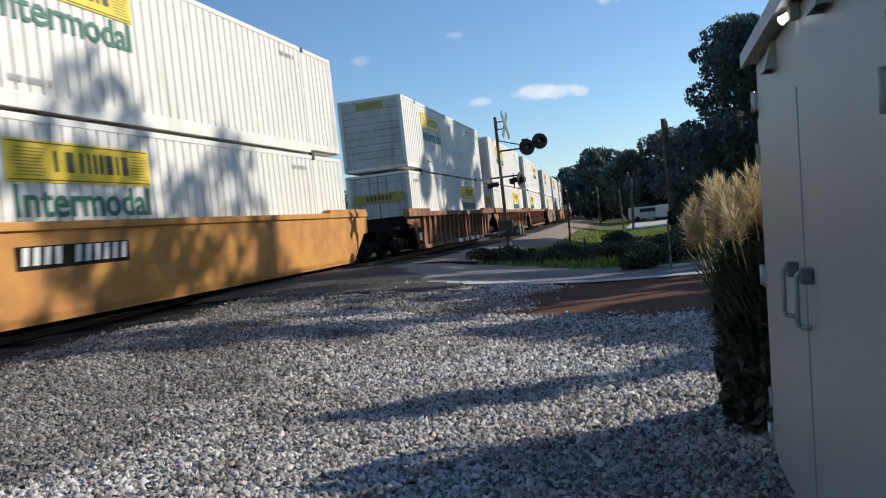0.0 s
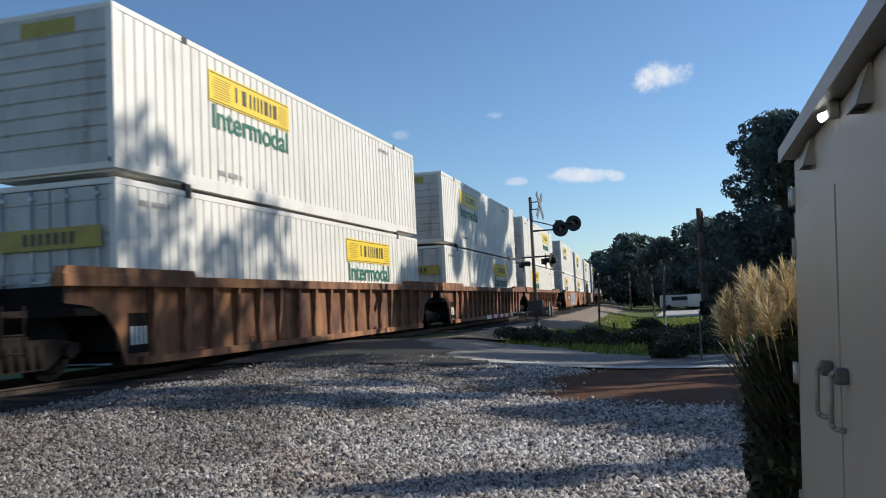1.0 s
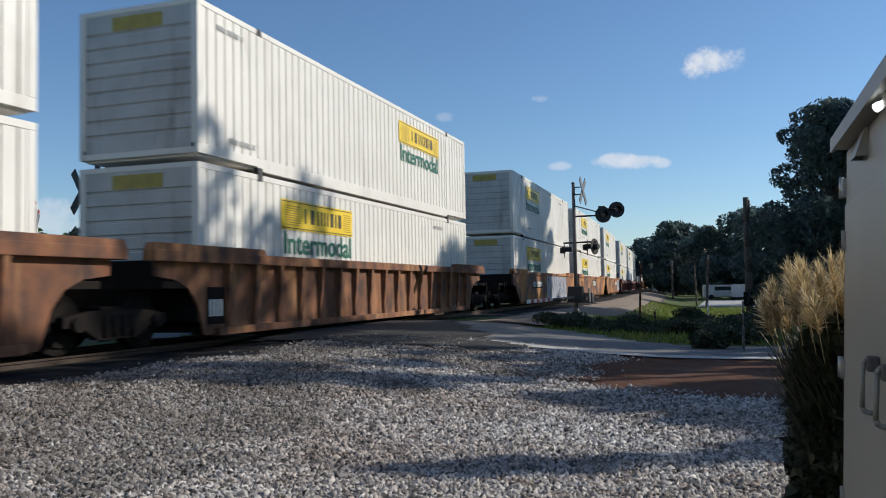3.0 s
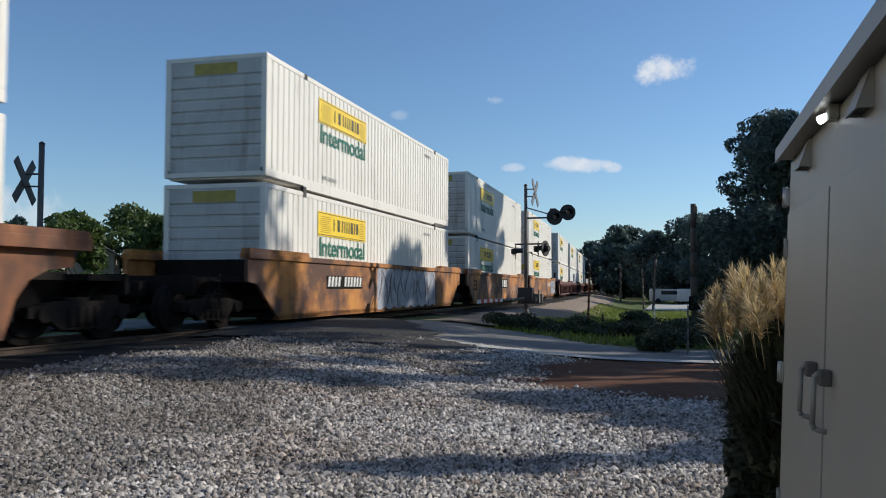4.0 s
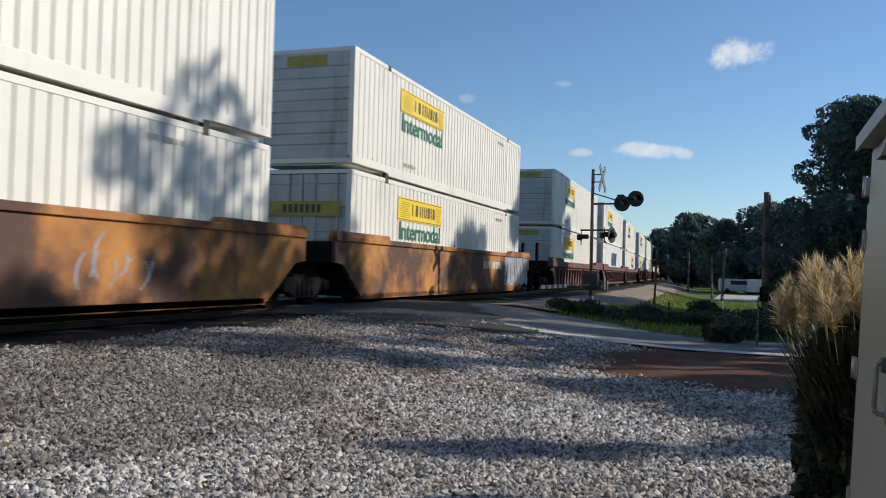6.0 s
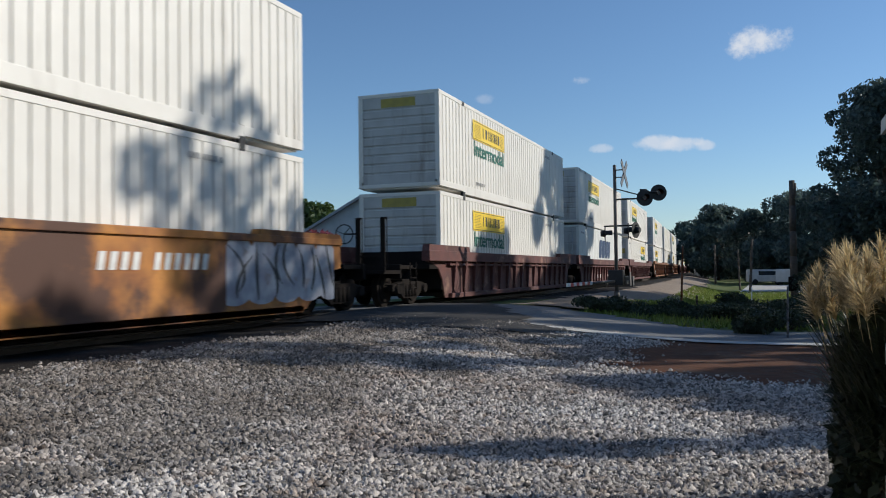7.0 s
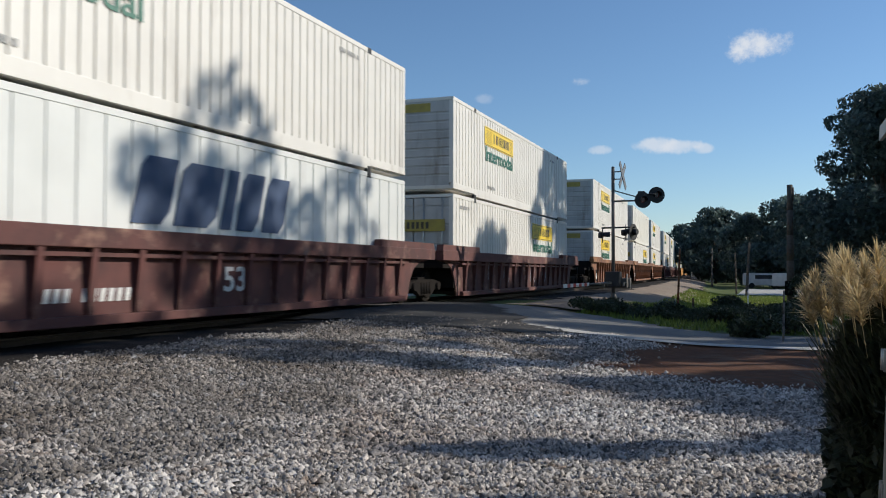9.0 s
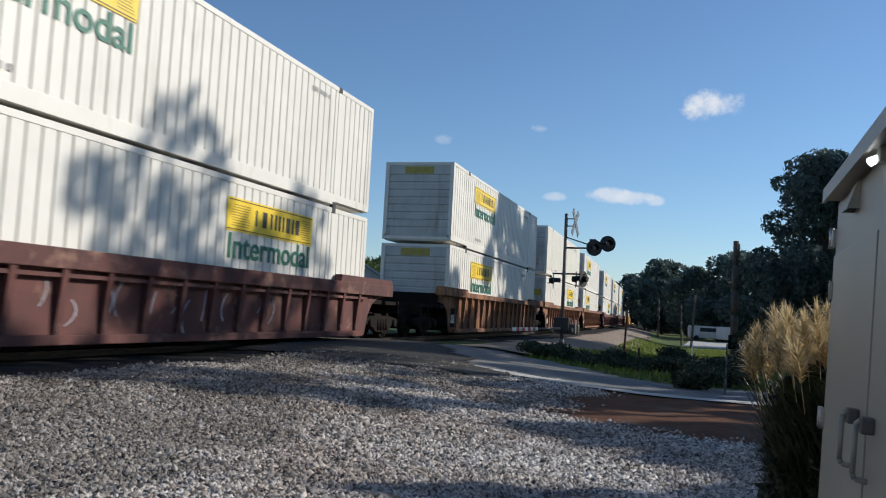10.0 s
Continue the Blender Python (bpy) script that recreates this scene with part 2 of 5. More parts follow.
M_FLAGWHITE = material("flag_white", (0.75, 0.73, 0.70), 0.8, scale=5)
M_FLAGBLUE = material("flag_blue", (0.03, 0.04, 0.16), 0.8, scale=5)
# end signs: a darker yellow than the side panels
M_ENDYELLOW = material("dull_sign_yellow", (0.42, 0.33, 0.06), 0.6, other=(0.30, 0.24, 0.06), scale=4, amount=0.8)
M_FADED = material("faded_grey_letter", (0.40, 0.39, 0.37), 0.6, scale=8)
M_OLIVE = material("sign_olive", (0.36, 0.25, 0.03), 0.5, scale=5)
M_LAMP = material("lamp_lens", (0.9, 0.9, 0.88), 0.1, scale=5)
M_LAMP.node_tree.nodes["Principled BSDF"].inputs["Emission Color"].default_value = (1, 1, 0.96, 1)
M_LAMP.node_tree.nodes["Principled BSDF"].inputs["Emission Strength"].default_value = 5.0


# ---- mesh helpers ----
def box(bm, x0, x1, y0, y1, z0, z1, bevel=0.0):
    vs = [bm.verts.new((x, y, z)) for z in (z0, z1) for x, y in ((x0, y0), (x1, y0), (x1, y1), (x0, y1))]
    fs = [bm.faces.new([vs[i] for i in f]) for f in ((3, 2, 1, 0), (4, 5, 6, 7), (0, 1, 5, 4), (1, 2, 6, 5), (2, 3, 7, 6), (3, 0, 4, 7))]
    if bevel:
        edges = list({e for f in fs for e in f.edges})
        bmesh.ops.bevel(bm, geom=edges, offset=bevel, segments=2, affect="EDGES", profile=0.6)
    return vs


def tube(bm, a, b, r0, r1=None, seg=10, caps=True):
    """A tapered round bar from a to b."""
    a, b, r1 = Vector(a), Vector(b), r0 if r1 is None else r1
    way = (b - a).normalized()
    u = way.orthogonal().normalized()
    w = way.cross(u)
    rings = [[bm.verts.new(c + (u * math.cos(k * math.tau / seg) + w * math.sin(k * math.tau / seg)) * r) for k in range(seg)] for c, r in ((a, r0), (b, r1))]
    for k in range(seg):
        bm.faces.new((rings[0][k], rings[0][(k + 1) % seg], rings[1][(k + 1) % seg], rings[1][k])).smooth = True
    if caps:
        bm.faces.new(rings[0][::-1])
        bm.faces.new(rings[1])


def pipe(bm, points, r, seg=8):
    for a, b in zip(points, points[1:]):
        tube(bm, a, b, r, r, seg)


def prism(bm, outline, axis, a, b):
    """An outline of (u, v) drawn out along an axis: x uses (y, z), y uses (x, z), z uses (x, y)."""
    put = {"x": lambda u, v, w: (w, u, v), "y": lambda u, v, w: (u, w, v), "z": lambda u, v, w: (u, v, w)}[axis]
    lo = [bm.verts.new(put(u, v, a)) for u, v in outline]
    hi = [bm.verts.new(put(u, v, b)) for u, v in outline]
    n = len(outline)
    fs = [bm.faces.new(lo), bm.faces.new(hi[::-1])]
    for k in range(n):
        fs.append(bm.faces.new((lo[k], hi[k], hi[(k + 1) % n], lo[(k + 1) % n])))
    bmesh.ops.recalc_face_normals(bm, faces=fs)


def to_mesh(name, bm, mat):
    bmesh.ops.recalc_face_normals(bm, faces=bm.faces)
    me = bpy.data.meshes.new(name)
    bm.to_mesh(me)
    bm.free()
    me.materials.append(mat)
    return me


def part(name, bm, mat, parent, label=""):
    ob = new(name, to_mesh(name, bm, mat))
    ob.parent = parent
    return tagged(ob, label)


def piece(name, me, parent, m=None, label=""):
    """One more object on a mesh that is there already."""
    ob = new(name, me)
    ob.parent = parent
    if m is not None:
        ob.matrix_basis = m
    return tagged(ob, label)


def sheet(name, verts, faces, mat):
    me = bpy.data.meshes.new(name)
    me.from_pydata(verts, [], faces)
    me.materials.append(mat)
    return me


def lettering(name, text, height, mat, thick=0.0):
    """A mesh of built-in-font letters in the x-z plane, facing -y, begun at the origin."""
    cu = bpy.data.curves.new(name, "FONT")
    cu.body, cu.size, cu.extrude, cu.offset = text, height, 0.004, thick
    ob = bpy.data.objects.new(name, cu)
    scene.collection.objects.link(ob)
    bpy.context.view_layer.update()
    me = bpy.data.meshes.new_from_object(ob.evaluated_get(bpy.context.evaluated_depsgraph_get()))
    bpy.data.objects.remove(ob)
    me.materials.clear()
    me.materials.append(mat)
    return me


# ---- the track's line ----
TRACK_X, BEND, BEND_FROM, BEND_LONG = -10.05, 0.0009, 15.4, 69.0


def track_x(y):
    u = max(y - BEND_FROM, 0.0)
    v = min(u, BEND_LONG)
    return TRACK_X - BEND * (v * v / 2 + v * (u - v))


def on_track(s, length=16.15):
    a, b = Vector((track_x(s), s, 0)), Vector((track_x(s + length), s + length, 0))
    way = b - a
    return pose(a.x, a.y, 0, 0, 0, math.degrees(math.atan2(-way.x, way.y)))


# ---- ground ----
def smooth(a, b, x):
    u = min(max((x - a) / (b - a), 0.0), 1.0)
    return u * u * (3 - 2 * u)


def ground_z(x, y):
    """Height of the ground: the track's bank, falling to the yard beside it."""
    off = x - track_x(y)
    if off >= 0:
        near = -0.16 - 0.36 * smooth(2.6, 10.0, off)
        far = -0.25 - 0.95 * smooth(2.6, 9.0, off)
        k = smooth(28, 40, y)
        z = near * (1 - k) + far * k
        road = smooth(13.0, 16.5, y) * (1 - smooth(21, 25, y)) * (1 - smooth(2.4, 9.0, off))
        z = z + 0.12 * road
    else:
        z = -0.16 - 0.5 * smooth(3.5, 9.0, -off) * (1 - smooth(14, 16, y) * (1 - smooth(22, 25, y)))
    return z


def patch(name, mat, xs, ys, lift, keep=None, wobble=0.0):
    """A stretch of ground that follows its height."""
    verts, faces, index = [], [], {}
    for i, y in enumerate(ys):
        for j, x in enumerate(xs):
            index[i, j] = len(verts)
            verts.append((x, y, ground_z(x, y) + lift + wobble * noise.noise((x * 1.3, y * 1.3, 3.0))))
    for i in range(len(ys) - 1):
        for j in range(len(xs) - 1):
            cx, cy = (xs[j] + xs[j + 1]) / 2, (ys[i] + ys[i + 1]) / 2
            if keep is None or keep(cx, cy):
                faces.append((index[i, j], index[i, j + 1], index[i + 1, j + 1], index[i + 1, j]))
    me = sheet(name, verts, faces, mat)
    for p in me.polygons:
        p.use_smooth = True
    return new(name, me)


def steps(a, b, d):
    n = max(int(round((b - a) / d)), 1)
    return [a + (b - a) * k / n for k in range(n + 1)]


def in_road(x, y):
    """The road over the crossing, and the street that leaves it beside the track."""
    wob = 0.35 * noise.noise((x * 0.5, y * 0.5, 9))
    far = 21.6 - max(x + 5.6, 0.0) * 0.55
    across = 15.9 + wob < y < max(far, 18.8) + wob
    street = 2.6 + wob < x < 8.2 + wob and y > 17
    return across or street


def in_gravel(x, y):
    wob = 0.8 * noise.noise((x * 0.6, y * 0.6, 5)) + 0.3 * noise.noise((x * 2, y * 2, 5))
    return not on_shoulder(x - 0.15, y) and x < 3.5 and -6 < y < 15.75 + 0.2 * wob and not in_dirt(x, y)


def on_shoulder(x, y):
    return x < -7.55 + 0.4 * noise.noise((x * 0.6, y * 0.6, 5)) + 0.15 * noise.noise((x * 2, y * 2, 5))


def in_dirt(x, y):
    wob = 0.5 * noise.noise((x * 0.7, y * 0.7, 15)) + 0.25 * noise.noise((x * 2.2, y * 2.2, 15))
    return x > -2.3 + wob * 1.5 and y > 10.2 + wob * 1.5 - 0.35 * min(x, 1.5) and y < 15.9


def make_ground():
    xs = sorted(set([-3000, -1500, -700, -300, -150, -90, -60, -45] + steps(-35, 25, 1.0) + [32, 45, 60, 90, 150, 300, 700, 1500, 3000]))
    ys = sorted(set([-1500, -600, -250, -100, -50, -25] + steps(-12, 70, 1.0) + steps(70, 200, 5) + [230, 270, 330, 420, 600, 1000, 1800, 3500]))
    tagged(patch("ground", M_GRASS, xs, ys, 0.0), "dark green grass with bare earth patches", "ground", kind="structure")
    tagged(patch("road", M_ASPHALT, steps(-24, 14, 0.4), steps(14.5, 110, 0.4), 0.06, in_road), "worn grey asphalt road over the level crossing", "road", kind="structure")
    tagged(patch("gravel_yard", M_GRAVEL, steps(-9.4, 4, 0.2), steps(-6, 16.4, 0.2), 0.05, lambda x, y: y < 15.9 and not in_dirt(x, y) and not on_shoulder(x, y), 0.03), "pale grey crushed stone yard beside the track", "gravel", kind="structure")
    tagged(patch("dirt_patch", M_DIRT, steps(-4, 6, 0.2), steps(8, 16.6, 0.2), 0.055, in_dirt, 0.03), "red clay earth beside the road", "dirt", kind="structure")
    # the shoulder's colour includes the shade lying beside the rails
    tagged(patch("track_shoulder", M_BALLAST, steps(-9.4, -6, 0.2), steps(-6, 16.4, 0.2), 0.05, lambda x, y: y < 15.9 and on_shoulder(x, y), 0.03), "dark oily ballast shoulder beside the rails, shade painted into its colour", "ballast", kind="structure")
    def in_apron(x, y):
        wob = 0.5 * noise.noise((x * 0.6, y * 0.6, 51))
        return -8.8 < x and x + 0.55 * (y - 14.2) < -3.2 + 2 * wob and 14.2 + wob < y < 21
    tagged(patch("road_apron", M_DARKASPHALT, steps(-8.9, -2, 0.2), steps(13.4, 21.2, 0.2), 0.09, in_apron), "dark asphalt apron beside the rails", "asphalt", kind="structure")
    tagged(patch("gravel_bank", M_BANK, steps(-40, 4, 0.5), steps(22.5, 130, 0.5), 0.075, lambda x, y: 2.9 < x - track_x(y) < 6.2 + 0.8 * noise.noise((x, y, 41)) and not in_road(x, y), 0.03), "brown stony bank beside the track", "gravel bank", kind="structure")
    tagged(patch("parking_lot", M_CONCRETE, steps(-2.5, 10, 0.5), steps(70, 104, 1.0), 0.08, lambda x, y: not in_road(x, y)), "pale concrete lot beside the street", "parking lot", kind="structure")
    # ballast bed
    verts, faces = [], []
    ys = steps(-40, 100, 1.0) + steps(105, 420, 5.0)
    prof = ((-3.6, -0.55), (-2.3, -0.17), (2.2, -0.17), (3.2, -0.30), (3.9, -0.75), (6.3, -0.95))
    for y in ys:
        for u, z in prof:
            if u > 3 and y > 31:
                z = ground_z(track_x(y) + u, y) + 0.05
            verts.append((track_x(y) + u + 0.1 * noise.noise((u, y, 1)), y, z + 0.03 * noise.noise((u * 2, y * 2, 2))))
    n = len(prof)
    for i in range(len(ys) - 1):
        for j in range(n - 1):
            faces.append((i * n + j, i * n + j + 1, (i + 1) * n + j + 1, (i + 1) * n + j))
    tagged(new("ballast_bed", sheet("ballast_bed", verts, faces, M_BALLAST)), "dark stone ballast bed under the track, shade painted into its colour", "ballast", kind="structure")


make_ground()


def make_track():
    track = tagged(new("railway_track"), "steel rails on dark timber sleepers", "railway track", kind="structure")
    for side in (-1, 1):
        verts, faces = [], []
        ys = steps(-40, 100, 2.0) + steps(105, 420, 5.0)
        prof = ((-0.07, -0.17), (0.07, -0.17), (0.075, -0.155), (0.012, -0.13), (0.012, -0.04), (0.036, -0.03), (0.036, 0.0), (-0.036, 0.0), (-0.036, -0.03), (-0.012, -0.04), (-0.012, -0.13), (-0.075, -0.155))
        n = len(prof)
        for y in ys:
            verts += [(track_x(y) + side * 0.755 + u, y, z) for u, z in prof]
        for i in range(len(ys) - 1):
            for j in range(n):
                faces.append((i * n + j, i * n + (j + 1) % n, (i + 1) * n + (j + 1) % n, (i + 1) * n + j))
        rail = new("rail", sheet("rail", verts, faces, M_RAIL))
        rail.parent = track
    bm = bmesh.new()
    box(bm, -1.3, 1.3, -0.115, 0.115, -0.30, -0.155, 0.012)
    tie = to_mesh("sleeper", bm, M_TIE)
    for k in range(150):
        y = -12 + k * 0.53
        if 15.5 < y < 22.0:
            continue
        piece("sleeper", tie, track, pose(track_x(y), y, 0.01 * random.uniform(-1, 1), 0, 0, random.uniform(-1, 1)))
    bm = bmesh.new()
    for u0, u1 in ((-1.5, -0.83), (-0.68, 0.68), (0.83, 1.5)):
        box(bm, TRACK_X + u0, TRACK_X + u1, 15.6, 21.9, -0.16, -0.005, 0.01)
    part("crossing_panel", bm, M_ASPHALT, track, "asphalt crossing surface between the rails")


make_track()

# ---- train: containers ----
LONG, WIDE, HIGH = 16.15, 2.59, 2.88
MESHES = {}


def cached(key, make):
    if key not in MESHES:
        MESHES[key] = make()
    return MESHES[key]


def corrugated_side(mat, ribs, groove, depth):
    """A side wall from post to post: flat outer pans with narrow recessed grooves."""
    y0, y1, z0, z1 = 0.16, LONG - 0.16, 0.27, HIGH - 0.11
    pitch = (y1 - y0) / ribs
    line = [(y0, 0.0)]
    for k in range(ribs):
        c = y0 + (k + 0.5) * pitch
        line += [(c - groove * 0.5, 0.0), (c - groove * 0.34, -depth), (c + groove * 0.34, -depth), (c + groove * 0.5, 0.0)]
    line.append((y1, 0.0))
    verts = [(WIDE / 2 - 0.012 + d, y, z) for z in (z0, z1) for y, d in line]
    n = len(line)
    faces = [(j, j + 1, n + j + 1, n + j) for j in range(n - 1)]
    back = len(verts)
    verts += [(WIDE / 2 - 0.06, y, z) for z in (z0, z1) for y in (y0, y1)]
    faces.append((back, back + 2, back + 3, back + 1))
    return sheet("side_wall", verts, faces, mat)


def front_wall(mat):
    """A plain end wall with horizontal recessed ribs."""
    rows = [(0.2, 0.0)]
    for k in range(8):
        z = 0.48 + k * 0.27
        rows += [(z, 0.0), (z + 0.02, 0.03), (z + 0.06, 0.03), (z + 0.08, 0.0)]
    rows.append((HIGH - 0.1, 0.0))
    verts = [(x, 0.012 + d, z) for z, d in rows for x in (-WIDE / 2 + 0.14, WIDE / 2 - 0.14)]
    faces = [(2 * i, 2 * i + 1, 2 * i + 3, 2 * i + 2) for i in range(len(rows) - 1)]
    return sheet("end_wall", verts, faces, mat)


def door_leaf(mat):
    """One door leaf with shallow horizontal pressings."""
    rows = [(0.2, 0.0)]
    for z in (0.7, 1.3, 1.9, 2.45):
        rows += [(z, 0.0), (z + 0.02, 0.018), (z + 0.07, 0.018), (z + 0.09, 0.0)]
    rows.append((HIGH - 0.12, 0.0))
    rows = [(0.2, 0.05)] + rows + [(HIGH - 0.12, 0.05)]
    verts = [(x, d, z) for z, d in rows for x in (0.014, WIDE / 2 - 0.14)]
    faces = [(2 * i, 2 * i + 1, 2 * i + 3, 2 * i + 2) for i in range(len(rows) - 1)]
    return sheet("door_leaf", verts, faces, mat)


def lock_rod():
    bm = bmesh.new()
    tube(bm, (0, -0.035, 0.15), (0, -0.035, HIGH - 0.1), 0.02, None, 8)
    for z in (0.3, 1.1, 2.0, 2.6):
        box(bm, -0.05, 0.05, -0.05, 0.0, z, z + 0.06)
    box(bm, -0.02, 0.3, -0.06, -0.045, 1.2, 1.24)
    return to_mesh("lock_rod", bm, M_STEEL)


def container_frame(mat):
    bm = bmesh.new()
    w = WIDE / 2
    for s in (-1, 1):
        box(bm, *sorted((s * w, s * (w - 0.09))), 2.0, LONG - 2.0, 0.012, 0.27, 0.008)
        for y in (0.0, LONG - 2.0):
            box(bm, *sorted((s * w, s * (w - 0.09))), y, y + 2.0, 0.09, 0.27, 0.008)
        box(bm, *sorted((s * w, s * (w - 0.08))), 0.0, LONG, HIGH - 0.11, HIGH, 0.008)
        for y in (0.0, LONG - 0.16):
            box(bm, *sorted((s * w, s * (w - 0.14))), y, y + 0.16, 0.27, HIGH - 0.11, 0.01)
        for y in (2.0, LONG - 2.16):
            box(bm, *sorted((s * (w + 0.004), s * (w - 0.05))), y, y + 0.16, 0.27, HIGH - 0.11, 0.01)
    for y in (0.0, LONG - 0.14):
        box(bm, -w + 0.09, w - 0.09, y, y + 0.14, 0.09, 0.2, 0.008)
        box(bm, -w + 0.08, w - 0.08, y, y + 0.12, HIGH - 0.1, HIGH, 0.008)
    box(bm, -w + 0.08, w - 0.08, 0.1, LONG - 0.1, HIGH - 0.05, HIGH - 0.02)
    box(bm, -w + 0.09, w - 0.09, 0.1, LONG - 0.1, 0.05, 0.1)
    return to_mesh("frame", bm, mat)


def casting():
    bm = bmesh.new()
    box(bm, -0.09, 0.012, -0.09, 0.09, -0.07, 0.07, 0.012)
    return to_mesh("corner_casting", bm, M_SEAM)


def banner_mesh(long, high):
    bm = bmesh.new()
    box(bm, 0.0, 0.006, 0.0, long, 0.0, high)
    return to_mesh("banner", bm, M_YELLOW)


def bars_mesh(name, spans, high, mat, slant=0.0):
    bm = bmesh.new()
    for a, b in spans:
        prism(bm, [(a, 0.0), (b, 0.0), (b + slant, high), (a + slant, high)], "x", 0.0, 0.006)
    return to_mesh(name, bm, mat)


def word_mesh(text, high, long, mat):
    me = lettering("word", text, high, mat, 0.01)
    xs = [v.co.x for v in me.vertices]
    k = long / (max(xs) - min(xs))
    x0 = min(xs)
    for v in me.vertices:
        v.co = Vector((v.co.z, (v.co.x - x0) * k, v.co.y))
    return me


def make_container(colour, sign, at, end, ribs=55, label=""):
    """sign: yellow, blue or none; at: how far from the leading end the sign begins; end: front or doors."""
    mat = {"white": M_WHITE, "grey": M_WHITE2, "cream": M_WHITE3}[colour]
    root = tagged(new("shipping_container"), label or {"white": "white corrugated 53-foot freight container stacked on the train", "grey": "grey-white corrugated freight container stacked on the train", "cream": "cream corrugated freight container stacked on the train"}[colour], "container", "containers on the train")
    piece("frame", cached(("frame", colour), lambda: container_frame(mat)), root)
    side = cached(("side", colour, ribs), lambda: corrugated_side(mat, ribs, 0.048, 0.034 if ribs > 40 else 0.02))
    piece("side_wall", side, root)
    piece("side_wall", side, root, pose(0, LONG, 0, 0, 0, 180))
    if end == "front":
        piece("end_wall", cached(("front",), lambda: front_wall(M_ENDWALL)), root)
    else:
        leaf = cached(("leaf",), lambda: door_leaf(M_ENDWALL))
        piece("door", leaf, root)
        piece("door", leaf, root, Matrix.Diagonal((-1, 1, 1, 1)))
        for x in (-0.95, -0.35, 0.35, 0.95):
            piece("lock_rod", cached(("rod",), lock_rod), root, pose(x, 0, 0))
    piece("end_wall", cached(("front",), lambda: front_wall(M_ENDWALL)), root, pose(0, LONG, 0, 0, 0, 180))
    cast = cached(("cast",), casting)
    for y in (2.08, LONG - 2.08):
        for z in (0.004, HIGH - 0.062):
            piece("corner_casting", cast, root, pose(WIDE / 2, y, z), "dark steel lifting casting")
    x = WIDE / 2 + 0.002
    if sign == "yellow":
        b = piece("sign_panel", cached(("banner",), lambda: banner_mesh(3.5, 0.64)), root, pose(x, at, HIGH - 1.02), "yellow sign panel with dark lettering bars")
        bar = cached(("bar",), lambda: bars_mesh("letter_bar", [(0.0, 0.17)], 0.32, M_BLACK))
        thin = cached(("thin",), lambda: bars_mesh("letter_bar", [(0.0, 0.075)], 0.32, M_BLACK))
        for me, y in ((thin, 1.02), (bar, 1.30), (thin, 1.62), (thin, 1.80), (thin, 1.96), (thin, 2.12), (bar, 2.28), (thin, 2.54), (bar, 2.70)):
            piece("letter_bar", me, b, pose(0.005, y, 0.17))
        hatch = cached(("hatch",), lambda: bars_mesh("emblem_line", [(0.0, 0.62)], 0.016, M_OLIVE))
        short = cached(("shorthatch",), lambda: bars_mesh("emblem_line", [(0.0, 0.40)], 0.016, M_OLIVE))
        for k in range(9):
            piece("emblem_line", hatch, b, pose(0.004, 0.16 + 0.05 * math.sin(k), 0.10 + 0.05 * k))
            piece("emblem_line", short, b, pose(0.004, 2.98 + 0.04 * math.cos(k), 0.10 + 0.05 * k))
        ruled = cached(("stripe",), lambda: bars_mesh("stripe", [(0.04, 3.46)], 0.018, M_BLACK))
        for z in (0.03, 0.59):
            piece("stripe", ruled, b, pose(0.004, 0, z))
        piece("lettering", cached(("word",), lambda: word_mesh("Intermodal", 0.68, 3.3, M_GREEN)), root, pose(x, at + 0.12, HIGH - 1.53), "dark green lettering Intermodal")
        if end == "doors":
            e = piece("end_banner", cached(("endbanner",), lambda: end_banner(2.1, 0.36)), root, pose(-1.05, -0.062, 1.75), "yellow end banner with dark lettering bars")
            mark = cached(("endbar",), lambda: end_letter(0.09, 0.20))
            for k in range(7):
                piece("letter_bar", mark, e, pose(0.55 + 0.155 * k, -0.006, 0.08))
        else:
            piece("end_banner", cached(("endbanner2",), lambda: end_banner(1.1, 0.26)), root, pose(-0.55, 0.004, HIGH - 0.42), "small dull yellow end sign")
    if sign == "blue":
        spans = [(0.0, 0.8), (0.95, 2.0), (2.15, 2.45), (2.6, 3.25), (3.4, 4.1)]
        for i, span in enumerate(spans):
            piece("blue_emblem", cached(("blue", i), lambda: emblem_mesh(i, span)), root, pose(x, at, 1.25), "dark blue slanted emblem shape")
    small = cached(("small",), lambda: bars_mesh("number_bar", [(0.0, 0.07), (0.10, 0.17), (0.20, 0.27), (0.36, 0.43), (0.46, 0.53), (0.56, 0.63), (0.66, 0.73), (0.82, 0.89)], 0.10, M_FADED))
    tagged(piece("number_bar", small, root, pose(x, 0.6 if at > 6 else 12.6, HIGH - 0.42)), kind="stuff")
    tagged(piece("number_bar", small, root, pose(x, at + 0.3 if at < 6 else 1.0, 0.40)), kind="stuff")
    return root


def end_banner(long, high):
    bm = bmesh.new()
    box(bm, 0.0, long, 0.0, 0.006, 0.0, high)
    return to_mesh("end_banner", bm, M_ENDYELLOW)


def end_letter(long, high):
    bm = bmesh.new()
    box(bm, 0.0, long, 0.0, 0.006, 0.0, high)
    return to_mesh("letter_bar", bm, M_BLACK)


